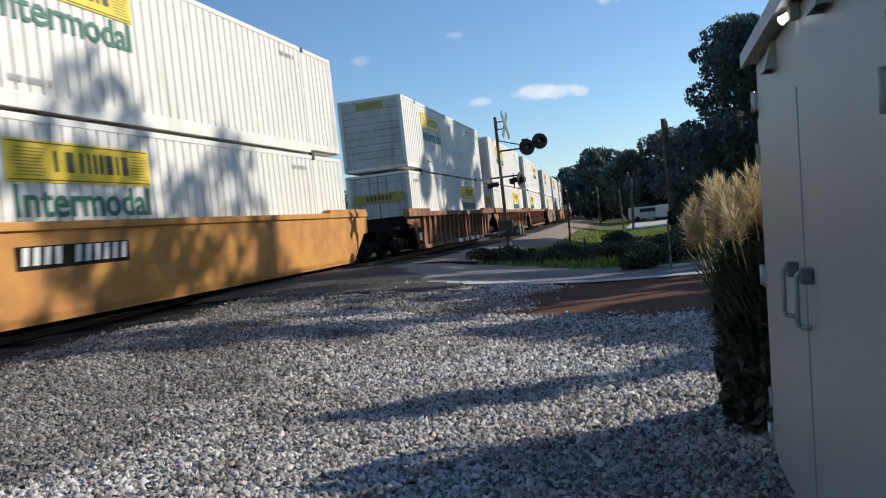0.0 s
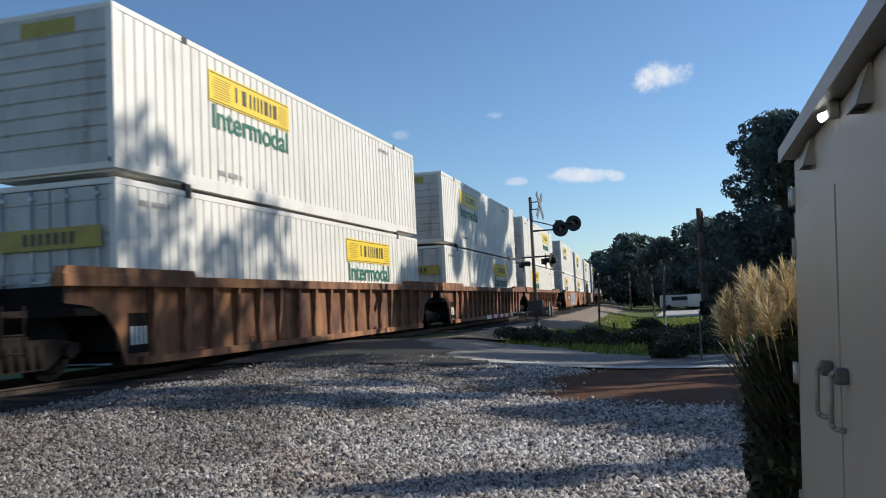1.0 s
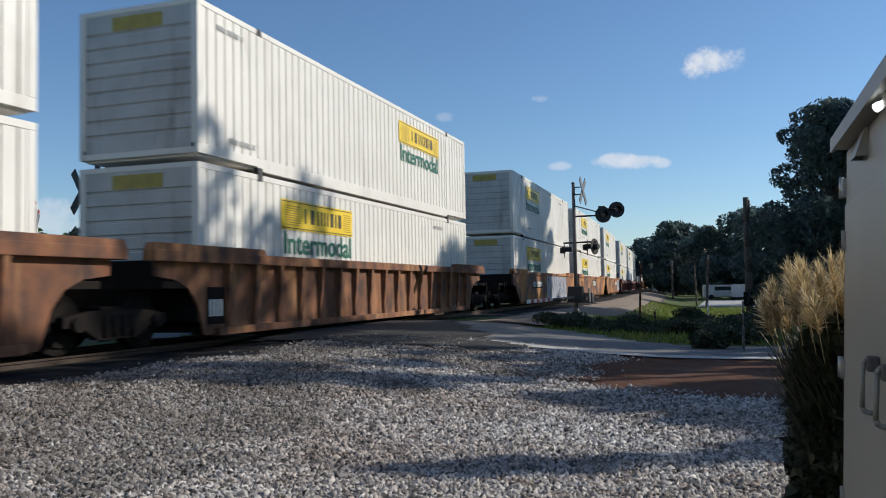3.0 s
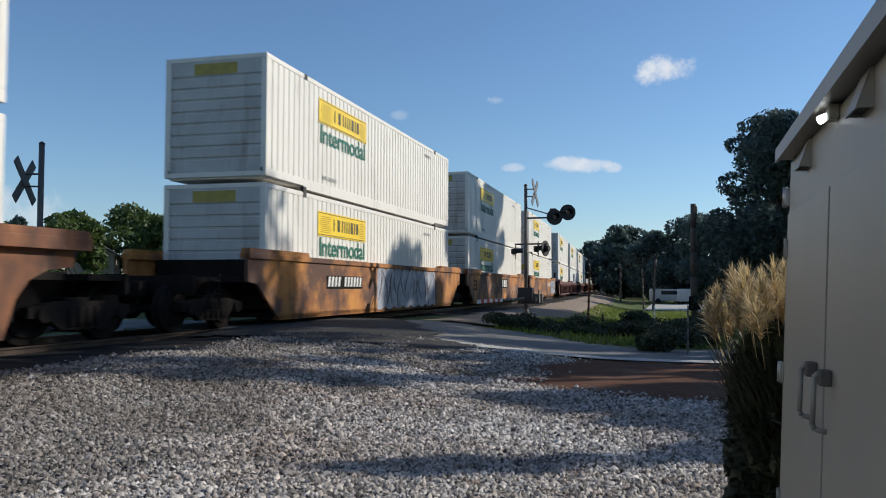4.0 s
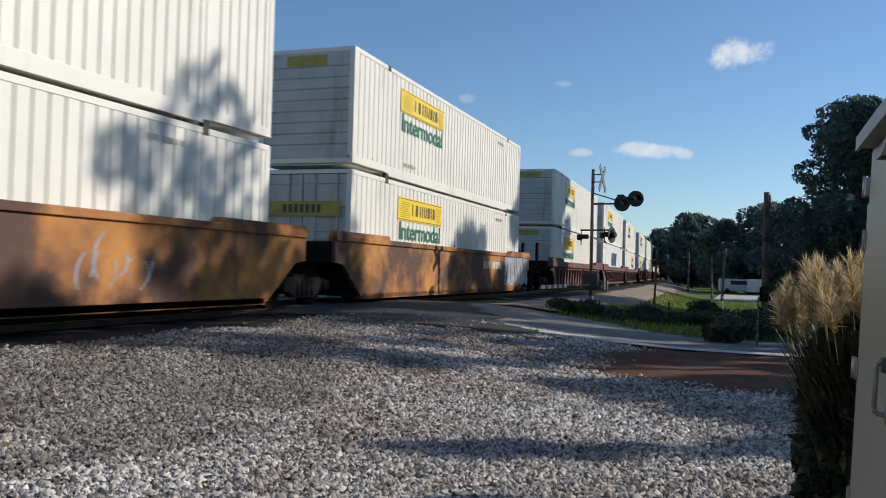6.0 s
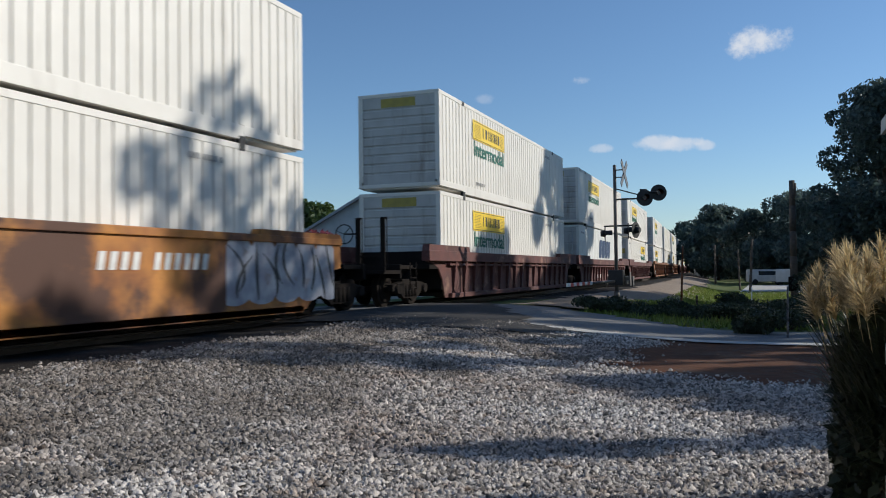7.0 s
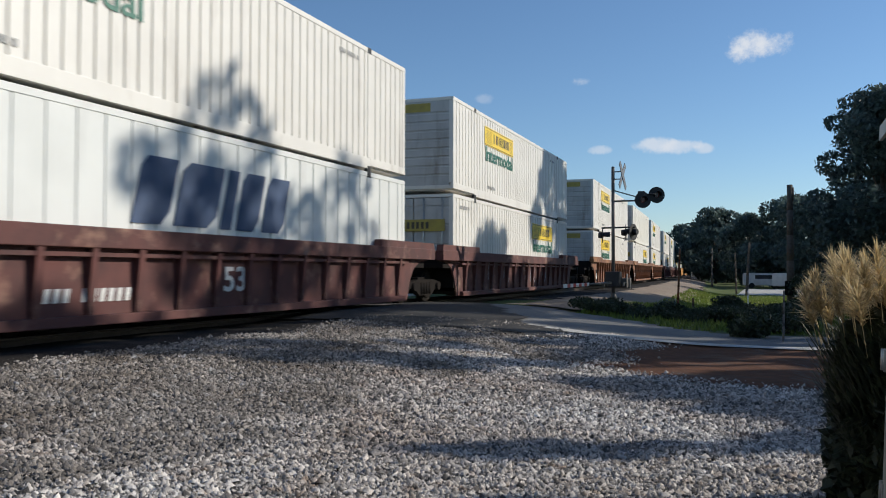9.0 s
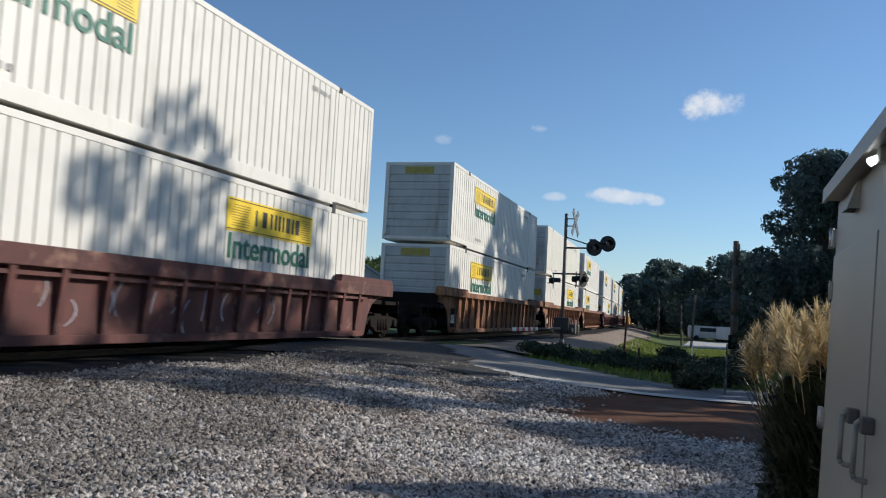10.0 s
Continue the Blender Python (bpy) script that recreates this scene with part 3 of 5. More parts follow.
def emblem_mesh(i, span):
    """One plain slanted shape of a row of heavy emblem marks."""
    bm = bmesh.new()
    h, k = 1.05, 0.28
    a, b = span
    w = b - a
    outline = [(0, 0), (0.8, 0), (1, 0.2), (1, 1), (0.15, 1), (0, 0.85)] if w > 0.4 else [(0, 0), (1, 0), (1, 1), (0, 1)]
    prism(bm, [(a + u * w + k * v, v * h) for u, v in outline], "x", 0, 0.006)
    bmesh.ops.triangulate(bm, faces=[f for f in bm.faces if len(f.verts) > 4])
    return to_mesh("blue_emblem", bm, M_BLUE)


# ---- train: well cars ----
def mark_mesh(name, long, high, mat, lift=0.004):
    bm = bmesh.new()
    box(bm, 0.0, lift, 0.0, long, 0.0, high)
    return to_mesh(name, bm, mat)


SILLS = {"rust": 1.58, "orange": 1.58, "yellow": 1.58, "oxide": 1.46}


def side_outline(sill, flat):
    """The side from end to end: smooth cars slope up over the bogie, ribbed ones have a wheel arch."""
    end = [(-1.15, sill), (-1.15, 1.0), (-0.75, 0.95), (0.25, 0.22), (0.4, 0.16)] if flat else [(-1.3, sill), (-1.3, 1.18), (-0.75, 1.12), (-0.40, 0.97), (-0.16, 0.70), (-0.03, 0.35), (0.05, 0.16)]
    return end + [(LONG - y, z) for y, z in end[::-1]]


def side_plate(mat, x0, x1, sill, flat):
    bm = bmesh.new()
    prism(bm, side_outline(sill, flat), "x", x0, x1)
    return to_mesh("side_plate", bm, mat)


def top_chord(mat, deep, sill, flat):
    bm = bmesh.new()
    out, rise = (1.15, 0.13) if flat else (1.5, 0.19 if sill < 1.5 else 0.14)
    box(bm, 1.31, 1.55, -out, LONG + out, sill - deep, sill + 0.03, 0.015)
    for y0, y1 in ((-out, 1.9), (LONG - 1.9, LONG + out)):
        prism(bm, [(y0, sill + 0.03), (y1, sill + 0.03), (y1 - 0.06, sill + rise), (y0 + 0.06, sill + rise)], "x", 1.33, 1.53)
    return to_mesh("top_chord", bm, mat)


def bottom_chord(mat):
    bm = bmesh.new()
    box(bm, 1.30, 1.50, 0.35, LONG - 0.35, 0.14, 0.28, 0.012)
    return to_mesh("bottom_chord", bm, mat)


def rib(mat, low, high):
    bm = bmesh.new()
    prism(bm, [(1.38, low), (1.44, low), (1.53, high), (1.38, high)], "y", -0.055, 0.055)
    box(bm, 1.38, 1.46, -0.02, 0.02, low, high)
    return to_mesh("rib", bm, mat)


def end_platform(mat):
    """Sloping bulkhead and walkway over the bogie at one end, towards -y."""
    bm = bmesh.new()
    box(bm, -1.38, 1.38, -1.1, -0.12, 0.98, 1.1, 0.01)
    prism(bm, [(-0.75, 0.98), (0.75, 0.98), (0.45, 0.62), (-0.45, 0.62)], "y", -1.9, -0.1)
    box(bm, -1.36, 1.36, -0.16, -0.08, 0.4, 1.5)
    return to_mesh("end_platform", bm, mat)


def well_floor():
    bm = bmesh.new()
    for k in range(9):
        y = 0.3 + k * (LONG - 0.6) / 8
        box(bm, -1.36, 1.36, y - 0.2, y + 0.2, 0.2, 0.3)
    box(bm, -1.34, -1.0, 0.2, LONG - 0.2, 0.16, 0.3)
    box(bm, 1.0, 1.34, 0.2, LONG - 0.2, 0.16, 0.3)
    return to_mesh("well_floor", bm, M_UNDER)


def wheel_mesh():
    bm = bmesh.new()
    rings = [(0.0, 0.10), (0.06, 0.13), (0.06, 0.34), (0.02, 0.36), (0.02, 0.455), (-0.1, 0.46), (-0.13, 0.49), (-0.14, 0.36), (-0.06, 0.33), (-0.06, 0.12), (0.0, 0.0)]
    seg = 24
    loops = [[bm.verts.new((x, r * math.cos(k * math.tau / seg), r * math.sin(k * math.tau / seg))) for k in range(seg)] for x, r in rings[:-1]]
    for a, b in zip(loops, loops[1:]):
        for k in range(seg):
            bm.faces.new((a[k], a[(k + 1) % seg], b[(k + 1) % seg], b[k]))
    bm.faces.new(loops[0])
    bm.faces.new(loops[-1][::-1])
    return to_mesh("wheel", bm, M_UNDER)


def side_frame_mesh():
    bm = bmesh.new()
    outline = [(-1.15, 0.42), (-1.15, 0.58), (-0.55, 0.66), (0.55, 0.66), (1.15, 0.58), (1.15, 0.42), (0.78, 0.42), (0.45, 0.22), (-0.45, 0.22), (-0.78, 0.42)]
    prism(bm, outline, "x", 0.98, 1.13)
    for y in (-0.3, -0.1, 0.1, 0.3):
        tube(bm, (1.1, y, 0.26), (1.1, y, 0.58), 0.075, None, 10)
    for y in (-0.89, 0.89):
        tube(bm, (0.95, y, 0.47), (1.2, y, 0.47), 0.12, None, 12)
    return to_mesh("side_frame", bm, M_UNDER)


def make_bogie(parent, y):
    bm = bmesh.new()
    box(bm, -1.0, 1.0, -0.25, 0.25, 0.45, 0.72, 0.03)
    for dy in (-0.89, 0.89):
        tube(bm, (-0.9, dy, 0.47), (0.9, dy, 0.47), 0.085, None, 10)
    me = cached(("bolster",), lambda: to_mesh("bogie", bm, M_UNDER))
    b = piece("bogie", me, parent, pose(0, y, 0), "sooty steel bogie with the shade under the car in its colour")
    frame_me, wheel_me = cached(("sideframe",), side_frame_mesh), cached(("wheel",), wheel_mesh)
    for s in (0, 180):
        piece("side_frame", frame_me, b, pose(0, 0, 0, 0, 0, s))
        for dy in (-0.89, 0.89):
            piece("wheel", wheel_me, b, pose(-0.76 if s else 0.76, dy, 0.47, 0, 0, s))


def railing_mesh():
    """Two tall stanchions, a step rail between them and the hand brake's wheel."""
    bm = bmesh.new()
    for x in (0.55, 1.22):
        box(bm, x - 0.06, x + 0.06, -3.79, -3.73, 0.9, 2.26, 0.012)
        tube(bm, (x + 0.11, -3.76, 1.0), (x + 0.11, -3.76, 2.22), 0.014, None, 8)
        tube(bm, (x, -3.76, 2.22), (x + 0.12, -3.76, 2.24), 0.02, None, 8)
    for z in (1.05, 1.28):
        box(bm, 0.55, 1.22, -3.78, -3.74, z, z + 0.05)
    ring = [(0.20 + 0.24 * math.cos(k * math.tau / 16), -3.83, 1.86 + 0.24 * math.sin(k * math.tau / 16)) for k in range(17)]
    pipe(bm, ring, 0.014, 6)
    for k in (2, 7, 12):
        tube(bm, (0.20, -3.83, 1.86), ring[k], 0.010, None, 6)
    tube(bm, (0.20, -3.83, 1.86), (0.55, -3.77, 1.86), 0.02, None, 8)
    box(bm, 0.4, 1.25, -3.8, -2.7, 0.86, 0.95, 0.01)
    return to_mesh("hand_rail", bm, M_UNDER)


def ladder_mesh():
    bm = bmesh.new()
    for y in (-2.55, -2.15):
        pipe(bm, [(1.42, y, 0.45), (1.42, y, 1.15)], 0.018)
    for z in (0.5, 0.75, 1.0):
        pipe(bm, [(1.42, -2.55, z), (1.42, -2.15, z)], 0.015)
    return to_mesh("ladder", bm, M_UNDER)


def coupler_mesh():
    bm = bmesh.new()
    box(bm, -1.2, 1.2, -2.75, -1.85, 0.98, 1.08, 0.01)
    box(bm, -1.25, 1.25, -2.8, -2.7, 0.75, 1.1, 0.01)
    box(bm, -0.28, 0.28, -3.1, -1.8, 0.7, 1.0, 0.02)
    box(bm, -0.12, 0.12, -3.68, -3.0, 0.76, 0.96, 0.04)
    pipe(bm, [(0.2, -2.9, 0.8), (0.22, -3.2, 0.4), (0.12, -3.6, 0.55)], 0.025)
    return to_mesh("coupler", bm, M_UNDER)


def make_well(kind, front_end, back_end):
    """One well of an articulated car. front_end, back_end: whether it has its own bogie and coupler there."""
    mat = {"rust": M_RUST, "oxide": M_OXIDE, "orange": M_ORANGE, "yellow": M_YELLOWCAR}[kind]
    words = {"rust": "rusty brown ribbed well car under stacked containers", "oxide": "dark red ribbed well car under stacked containers", "orange": "rust-stained orange smooth-sided well car under stacked containers", "yellow": "yellow smooth-sided well car under stacked containers"}[kind]
    root = tagged(new("well_car"), words, "railcar", "well cars of the train")
    flat = kind in ("orange", "yellow")
    sill = SILLS[kind]
    plate = cached(("plate", kind), lambda: side_plate(mat, *((1.42, 1.5) if flat else (1.34, 1.39)), sill, flat))
    chord = cached(("chord", kind), lambda: top_chord(mat, 0.1 if flat else 0.16 if kind == "rust" else 0.26, sill, flat))
    turn = pose(0, LONG, 0, 0, 0, 180)
    for m in (pose(0, 0, 0), turn):
        piece("side_plate", plate, root, m)
        piece("top_chord", chord, root, m)
        piece("bottom_chord", cached(("low", kind), lambda: bottom_chord(mat)), root, m)
        if not flat:
            me = cached(("rib", kind), lambda: rib(mat, 0.28, sill - (0.16 if kind == "rust" else 0.26)))
            n = 17
            for k in range(n):
                piece("rib", me, root, m @ pose(0, 0.7 + k * (LONG - 1.4) / (n - 1), 0))
            if kind == "oxide":
                piece("side_rail", cached(("rail", kind), lambda: side_rail(mat)), root, m)
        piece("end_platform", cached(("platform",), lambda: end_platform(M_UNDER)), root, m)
    if kind == "rust":
        panel = cached(("endpanel",), lambda: mark_mesh("number_panel", 0.56, 0.66, M_UNDER))
        p = piece("number_panel", panel, root, pose(1.392, 0.10, 0.34), "dark stencilled number panel")
        bar = cached(("numbar",), lambda: mark_mesh("mark_bar", 0.07, 0.30, M_LIGHTLETTER))
        for k in range(4):
            piece("mark_bar", bar, p, pose(0.004, 0.07 + 0.115 * k, 0.14))
    piece("well_floor", cached(("floor",), well_floor), root)
    if front_end:
        make_bogie(root, -1.85)
        piece("coupler", cached(("coupler",), coupler_mesh), root)
        piece("ladder", cached(("ladder",), ladder_mesh), root)
        if kind == "oxide":
            piece("hand_rail", cached(("railing",), railing_mesh), root)
    else:
        make_bogie(root, -1.82)
    if back_end:
        make_bogie(root, LONG + 1.85)
        piece("coupler", cached(("coupler",), coupler_mesh), root, turn)
        piece("ladder", cached(("ladder",), ladder_mesh), root, turn)
    return root


def side_rail(mat):
    bm = bmesh.new()
    box(bm, 1.38, 1.50, 0.2, LONG - 0.2, 1.08, 1.14)
    box(bm, 1.38, 1.48, 0.2, LONG - 0.2, 1.19, 1.23)
    return to_mesh("side_rail", bm, mat)


# ---- train: make-up ----
SPEED = 19.3
CAR_LONG = 63.2
# per stack: colour, sign, place of the sign, end; upper then lower
Y, B, N = "yellow", "blue", "none"
LOADS = [
    (("white", Y, 2.75, "front", 55), ("white", Y, 2.75, "doors", 55)),
    (("white", Y, 2.9, "front", 55), ("white", Y, 9.7, "doors", 55)),
    (("white", Y, 2.9, "front", 55), ("white", Y, 9.7, "doors", 55)),
    (("white", Y, 9.7, "front", 55), ("white", Y, 2.9, "front", 55)),
    (("white", Y, 2.9, "front", 55), ("white", Y, 2.9, "front", 55)),
    (("white", Y, 2.9, "front", 55), ("white", Y, 2.8, "front", 55)),
    (("white", Y, 2.9, "front", 55), ("white", Y, 2.9, "doors", 55)),
    (("white", Y, 3.0, "front", 55), ("white", Y, 2.9, "front", 55)),
    (("white", Y, 3.0, "front", 55), ("grey", B, 6.2, "doors", 30)),
    (("white", Y, 3.1, "front", 55), ("white", Y, 9.5, "doors", 55)),
    (("white", Y, 3.0, "front", 55), ("white", Y, 2.9, "front", 55)),
    (("cream", N, 2.9, "front", 55), ("white", Y, 9.6, "doors", 55)),
]
KINDS = ["rust", "orange", "oxide", "rust", "oxide", "yellow", "rust", "orange"]
TRAIN = []


def load(s, which, well):
    up, low = LOADS[which % len(LOADS)]
    for z, (colour, sign, at, end, ribs) in ((0.355, low), (0.355 + HIGH + 0.065, up)):
        box_ob = make_container(colour, sign, at, end, ribs)
        TRAIN.append((box_ob, s, z))
    TRAIN.append((well, s, 0.0))


def blob_mesh(outline, mat, lift):
    bm = bmesh.new()
    prism(bm, outline, "x", 0.0, lift)
    return to_mesh("graffiti", bm, mat)


def mark_car(well, y, x=1.502, z=0.98, dark=True, size=1.0):
    """A reporting mark as plain pale bars, on a dark patch."""
    if dark:
        piece("mark_panel", cached(("markpanel",), lambda: mark_mesh("mark_panel", 2.6, 0.34, M_UNDER)), well, pose(x, y, z - 0.06), "dark stencil panel")
    bar = cached(("markbar",), lambda: bars_mesh("mark_bar", [(0.0, 0.13)], 0.26, M_LIGHTLETTER, 0.05))
    for k in range(11):
        if k != 4:
            piece("mark_bar", bar, well, pose(x + 0.004, y + (0.1 + k * 0.225) * size, z) @ Matrix.Diagonal((1, size, size, 1)), "pale stencil bar")


def spray(well, y0, y1, count, seed, z0=0.3, z1=1.5):
    """A band of silver spray paint with a bumpy outline and dark curved strokes."""
    rng = random.Random(seed)
    step = (y1 - y0) / count
    n = 8
    high, low = [], []
    for k in range(count * n + 1):
        u = k / n
        bump = abs(math.sin(math.pi * u)) ** 0.5
        high.append((y0 + u * step, z1 - 0.16 + 0.16 * bump))
        low.append((y0 + u * step, z0 + 0.14 - 0.14 * abs(math.sin(math.pi * (u * 0.9 + 0.2))) ** 0.5))
    for a in range(0, count * n, n):
        ring = low[a:a + n + 1] + high[a:a + n + 1][::-1]
        piece("graffiti", blob_mesh(ring, M_GRAFFITI, 0.004), well, pose(1.5, 0, 0), "silver spray-painted shape")
    for k in range(count * 2):
        c, mid = y0 + (k + 0.5) * step / 2, (z0 + z1) / 2
        h, bow, lean = (z1 - z0) * rng.uniform(0.3, 0.5), step * rng.uniform(-0.45, 0.45), rng.uniform(-0.25, 0.25)
        mid += rng.uniform(-0.15, 0.15)
        h = min(h, z1 - mid - 0.02, mid - z0 - 0.02)
        line = [(c + bow * (1 - v * v) + lean * v, mid + h * v) for v in (-1, -0.75, -0.5, -0.25, 0, 0.25, 0.5, 0.75, 1)]
        w = [0.012, 0.03, 0.04, 0.04, 0.045, 0.04, 0.035, 0.025, 0.01]
        ring = [(a - b, z) for (a, z), b in zip(line, w)] + [(a + b, z) for (a, z), b in zip(line, w)][::-1]
        piece("graffiti", blob_mesh(ring, M_SIGNALBLACK, 0.0052 + 0.0004 * (k % 3)), well, pose(1.5, 0, 0), "black spray-painted stroke")


def scribble(well, y0, y1, count, seed, x=1.5):
    """Thin pale hooked strokes of spray paint, one after the other."""
    rng = random.Random(seed)
    for k in range(count):
        c, z = y0 + (y1 - y0) * (k + rng.uniform(0.2, 0.8)) / count, rng.uniform(0.55, 1.0)
        h, bow, w = rng.uniform(0.15, 0.34), rng.uniform(-0.16, 0.16), rng.uniform(0.012, 0.024)
        line = [(c + bow * (1 - v * v) + 0.05 * v, z + h * v) for v in (-1, -0.6, -0.2, 0.2, 0.6, 1)]
        ring = [(a - w, b) for a, b in line] + [(a + w, b) for a, b in line][::-1]
        piece("graffiti", blob_mesh(ring, M_GRAFFITI, 0.004 + 0.0005 * (k % 4)), well, pose(x, 0, 0), "pale spray-painted stroke")


def number_word(well, text, y, z, x, mat, high=0.5):
    me = cached((text, mat.name), lambda: word_mesh(text, high * 1.4, high * 1.5, mat))
    piece("lettering", me, well, pose(x, y, z), "stencilled length in feet")


first = make_well("yellow", False, True)
mark_car(first, 2.5)
load(7.15, 0, first)
stack = 1
for car in range(8):
    for unit, off in enumerate((0.0, 19.8, 39.55)):
        well = make_well(KINDS[car], unit == 0, unit == 2)
        if car == 1 and unit == 0:
            mark_car(well, 3.0, z=0.9)
            spray(well, 6.9, 13.4, 8, 5, 0.2, 1.52)
        if car == 1 and unit == 1:
            number_word(well, "53", 0.3, 0.75, 1.502, M_UNDER)
            piece("emblem_patch", cached(("patch",), lambda: mark_mesh("emblem_patch", 1.9, 0.5, M_UNDER)), well, pose(1.502, 7.6, 0.85), "black emblem patch")
            for k in range(3):
                piece("mark_bar", cached(("patchbar",), lambda: mark_mesh("mark_bar", 0.36, 0.4, M_LIGHTLETTER)), well, pose(1.506, 7.75 + 0.55 * k, 0.9))
            scribble(well, 4.3, 5.5, 9, 9)
            scribble(well, 11.0, 12.6, 8, 10)
        if car == 1 and unit == 2:
            mark_car(well, 10.3, dark=False)
            spray(well, 13.3, 17.0, 5, 8, 0.35, 1.55)
        if KINDS[car] == "oxide" and unit == 2:
            scribble(well, 2.5, 11.5, 16, 12 + car, 1.39)
        if KINDS[car] == "oxide" and unit == 1:
            mark_car(well, 4.3, 1.392, 0.46, False, 0.72)
            number_word(well, "53", 8.35, 0.55, 1.392, M_LIGHTLETTER, 0.42)
        load(30.7 + car * CAR_LONG + off, stack, well)
        stack += 1


# ---- trees ----
def leaves_mesh(name, centres, radii, count, size, mat, seed):
    """Small leaf sprays, two triangles each, strewn through clumps."""
    rng = np.random.default_rng(seed)
    centres, radii = np.array(centres), np.array(radii)
    which = rng.choice(len(centres), count, p=radii[:, 0] ** 2 / (radii[:, 0] ** 2).sum())
    d = rng.normal(size=(count, 3))
    d /= np.linalg.norm(d, axis=1)[:, None]
    pos = centres[which] + d * radii[which] * rng.uniform(0.35, 1.0, (count, 1)) ** 0.5
    u = rng.normal(size=(count, 3))
    u /= np.linalg.norm(u, axis=1)[:, None]
    w = np.cross(u, rng.normal(size=(count, 3)))
    w /= np.linalg.norm(w, axis=1)[:, None]
    s = size * rng.uniform(0.6, 1.4, (count, 1))
    corners = np.stack([pos - u * s, pos - w * s * 0.45 + u * s * 0.1, pos + u * s, pos + w * s * 0.45 + u * s * 0.1], 1).reshape(-1, 3)
    me = bpy.data.meshes.new(name)
    me.vertices.add(count * 4)
    me.vertices.foreach_set("co", corners.ravel())
    me.loops.add(count * 4)
    me.loops.foreach_set("vertex_index", np.arange(count * 4))
    me.polygons.add(count)
    me.polygons.foreach_set("loop_start", np.arange(count) * 4)
    me.update(calc_edges=True)
    me.materials.append(mat)
    return me


def make_tree(x, y, high, wide, leaves, size, seed, mat=None, base=0.25, label="", clumps=26, clump=1.0):
    rng = random.Random(seed)
    z0 = ground_z(x, y) - 0.05
    root = tagged(new("tree"), label or "broad dark green leafy tree beyond the road", "tree", "trees along the road")
    root.matrix_basis = pose(x, y, z0)
    bm = bmesh.new()
    r = 0.022 * high
    top = Vector((rng.uniform(-0.3, 0.3), rng.uniform(-0.3, 0.3), high * 0.62))
    mid = Vector((rng.uniform(-0.2, 0.2), rng.uniform(-0.2, 0.2), high * 0.3))
    tube(bm, (0, 0, 0), mid, r, r * 0.75, 9)
    tube(bm, mid, top, r * 0.75, r * 0.35, 9)
    centres, radii = [], []
    for k in range(clumps):
        a, q = rng.uniform(0, math.tau), rng.uniform(0.1, 1.0) ** 0.6
        h = rng.uniform(base, 0.95)
        shape = math.sin(math.pi * min(max((h - base) / (1.02 - base), 0.05), 1.0) ** 0.8) ** 0.6
        c = Vector((math.cos(a) * wide * q * shape * 0.85, math.sin(a) * wide * q * shape * 0.85, h * high))
        centres.append(c)
        rr = wide * rng.uniform(0.2, 0.36) * clump
        radii.append((rr, rr, rr * 0.8))
        if k < 14:
            start = mid.lerp(top, rng.uniform(0, 1))
            tube(bm, start, start.lerp(c, 0.9), r * 0.3, r * 0.08, 6)
    centres.append(Vector((0, 0, high * 0.88)))
    radii.append((wide * 0.35, wide * 0.35, high * 0.12))
    part("trunk", bm, M_BARK, root, "dark bark trunk and limbs")
    crown = new("crown", leaves_mesh("crown", centres, radii, leaves, size, mat or M_LEAF, seed))
    crown.parent = root
    return root


def polar(az, r):
    return -r * math.sin(radians(az)), r * math.cos(radians(az))


# trees seen ahead of the camera, right of the track
for az, r, high, wide, n, size, seed in ((-6.8, 46, 11.4, 4.2, 30000, 0.14, 3), (-9.8, 52, 11.0, 4.6, 14000, 0.2, 4), (-1.2, 122, 11.6, 6.8, 14000, 0.3, 5), (1.0, 126, 10.4, 5.0, 10000, 0.3, 6),
                                        (-3.6, 114, 11.8, 7.5, 12000, 0.3, 7), (3.2, 150, 12.5, 7.0, 11000, 0.4, 8), (4.6, 190, 12.0, 8.0, 8000, 0.5, 9), (-6.9, 84, 10.5, 6, 10000, 0.3, 10),
                                        (2.0, 170, 10, 8, 8000, 0.45, 31), (0.0, 150, 9, 6, 8000, 0.4, 32), (-4.8, 120, 10, 7, 8000, 0.4, 33)):
    make_tree(*polar(az, r), high, wide, n, size, seed, base=0.1 if r > 60 else 0.16, clumps=40 if r > 60 else 80, clump=0.9 if r > 60 else 0.72)
# trees beside the yard that shade the train and the road
for x, y, high, wide, n, size, seed in ((20.1, 54.8, 28.0, 5.2, 14000, 0.28, 11), (14.0, 26.0, 18.6, 4.6, 2500, 0.25, 12), (18.0, 33.0, 20.4, 4.6, 2500, 0.25, 13), (11.5, 20.5, 13.2, 3.4, 2600, 0.23, 14), (9.5, 28.0, 11.5, 3.6, 8000, 0.2, 15), (17.0, 42.7, 19.3, 5.0, 13000, 0.22, 16), (18.5, 47.0, 18.6, 4.2, 10000, 0.24, 17), (13.4, 17.2, 8.6, 2.2, 6500, 0.18, 18), (21.8, 62.0, 29.0, 5.4, 14000, 0.28, 45), (12.5, 33.0, 12.5, 3.8, 11000, 0.2, 19), (14.6, 19.5, 9.9, 3.0, 12000, 0.2, 20)):
    make_tree(x, y, high, wide, n, size, seed, base=0.25, clumps=44, clump=0.44 if 11 < seed < 15 else 0.58)
make_tree(12.0, 14.35, 9.0, 0.75, 1100, 0.16, 47, None, 0.2, "slender young tree beside the yard", 14, 0.8)
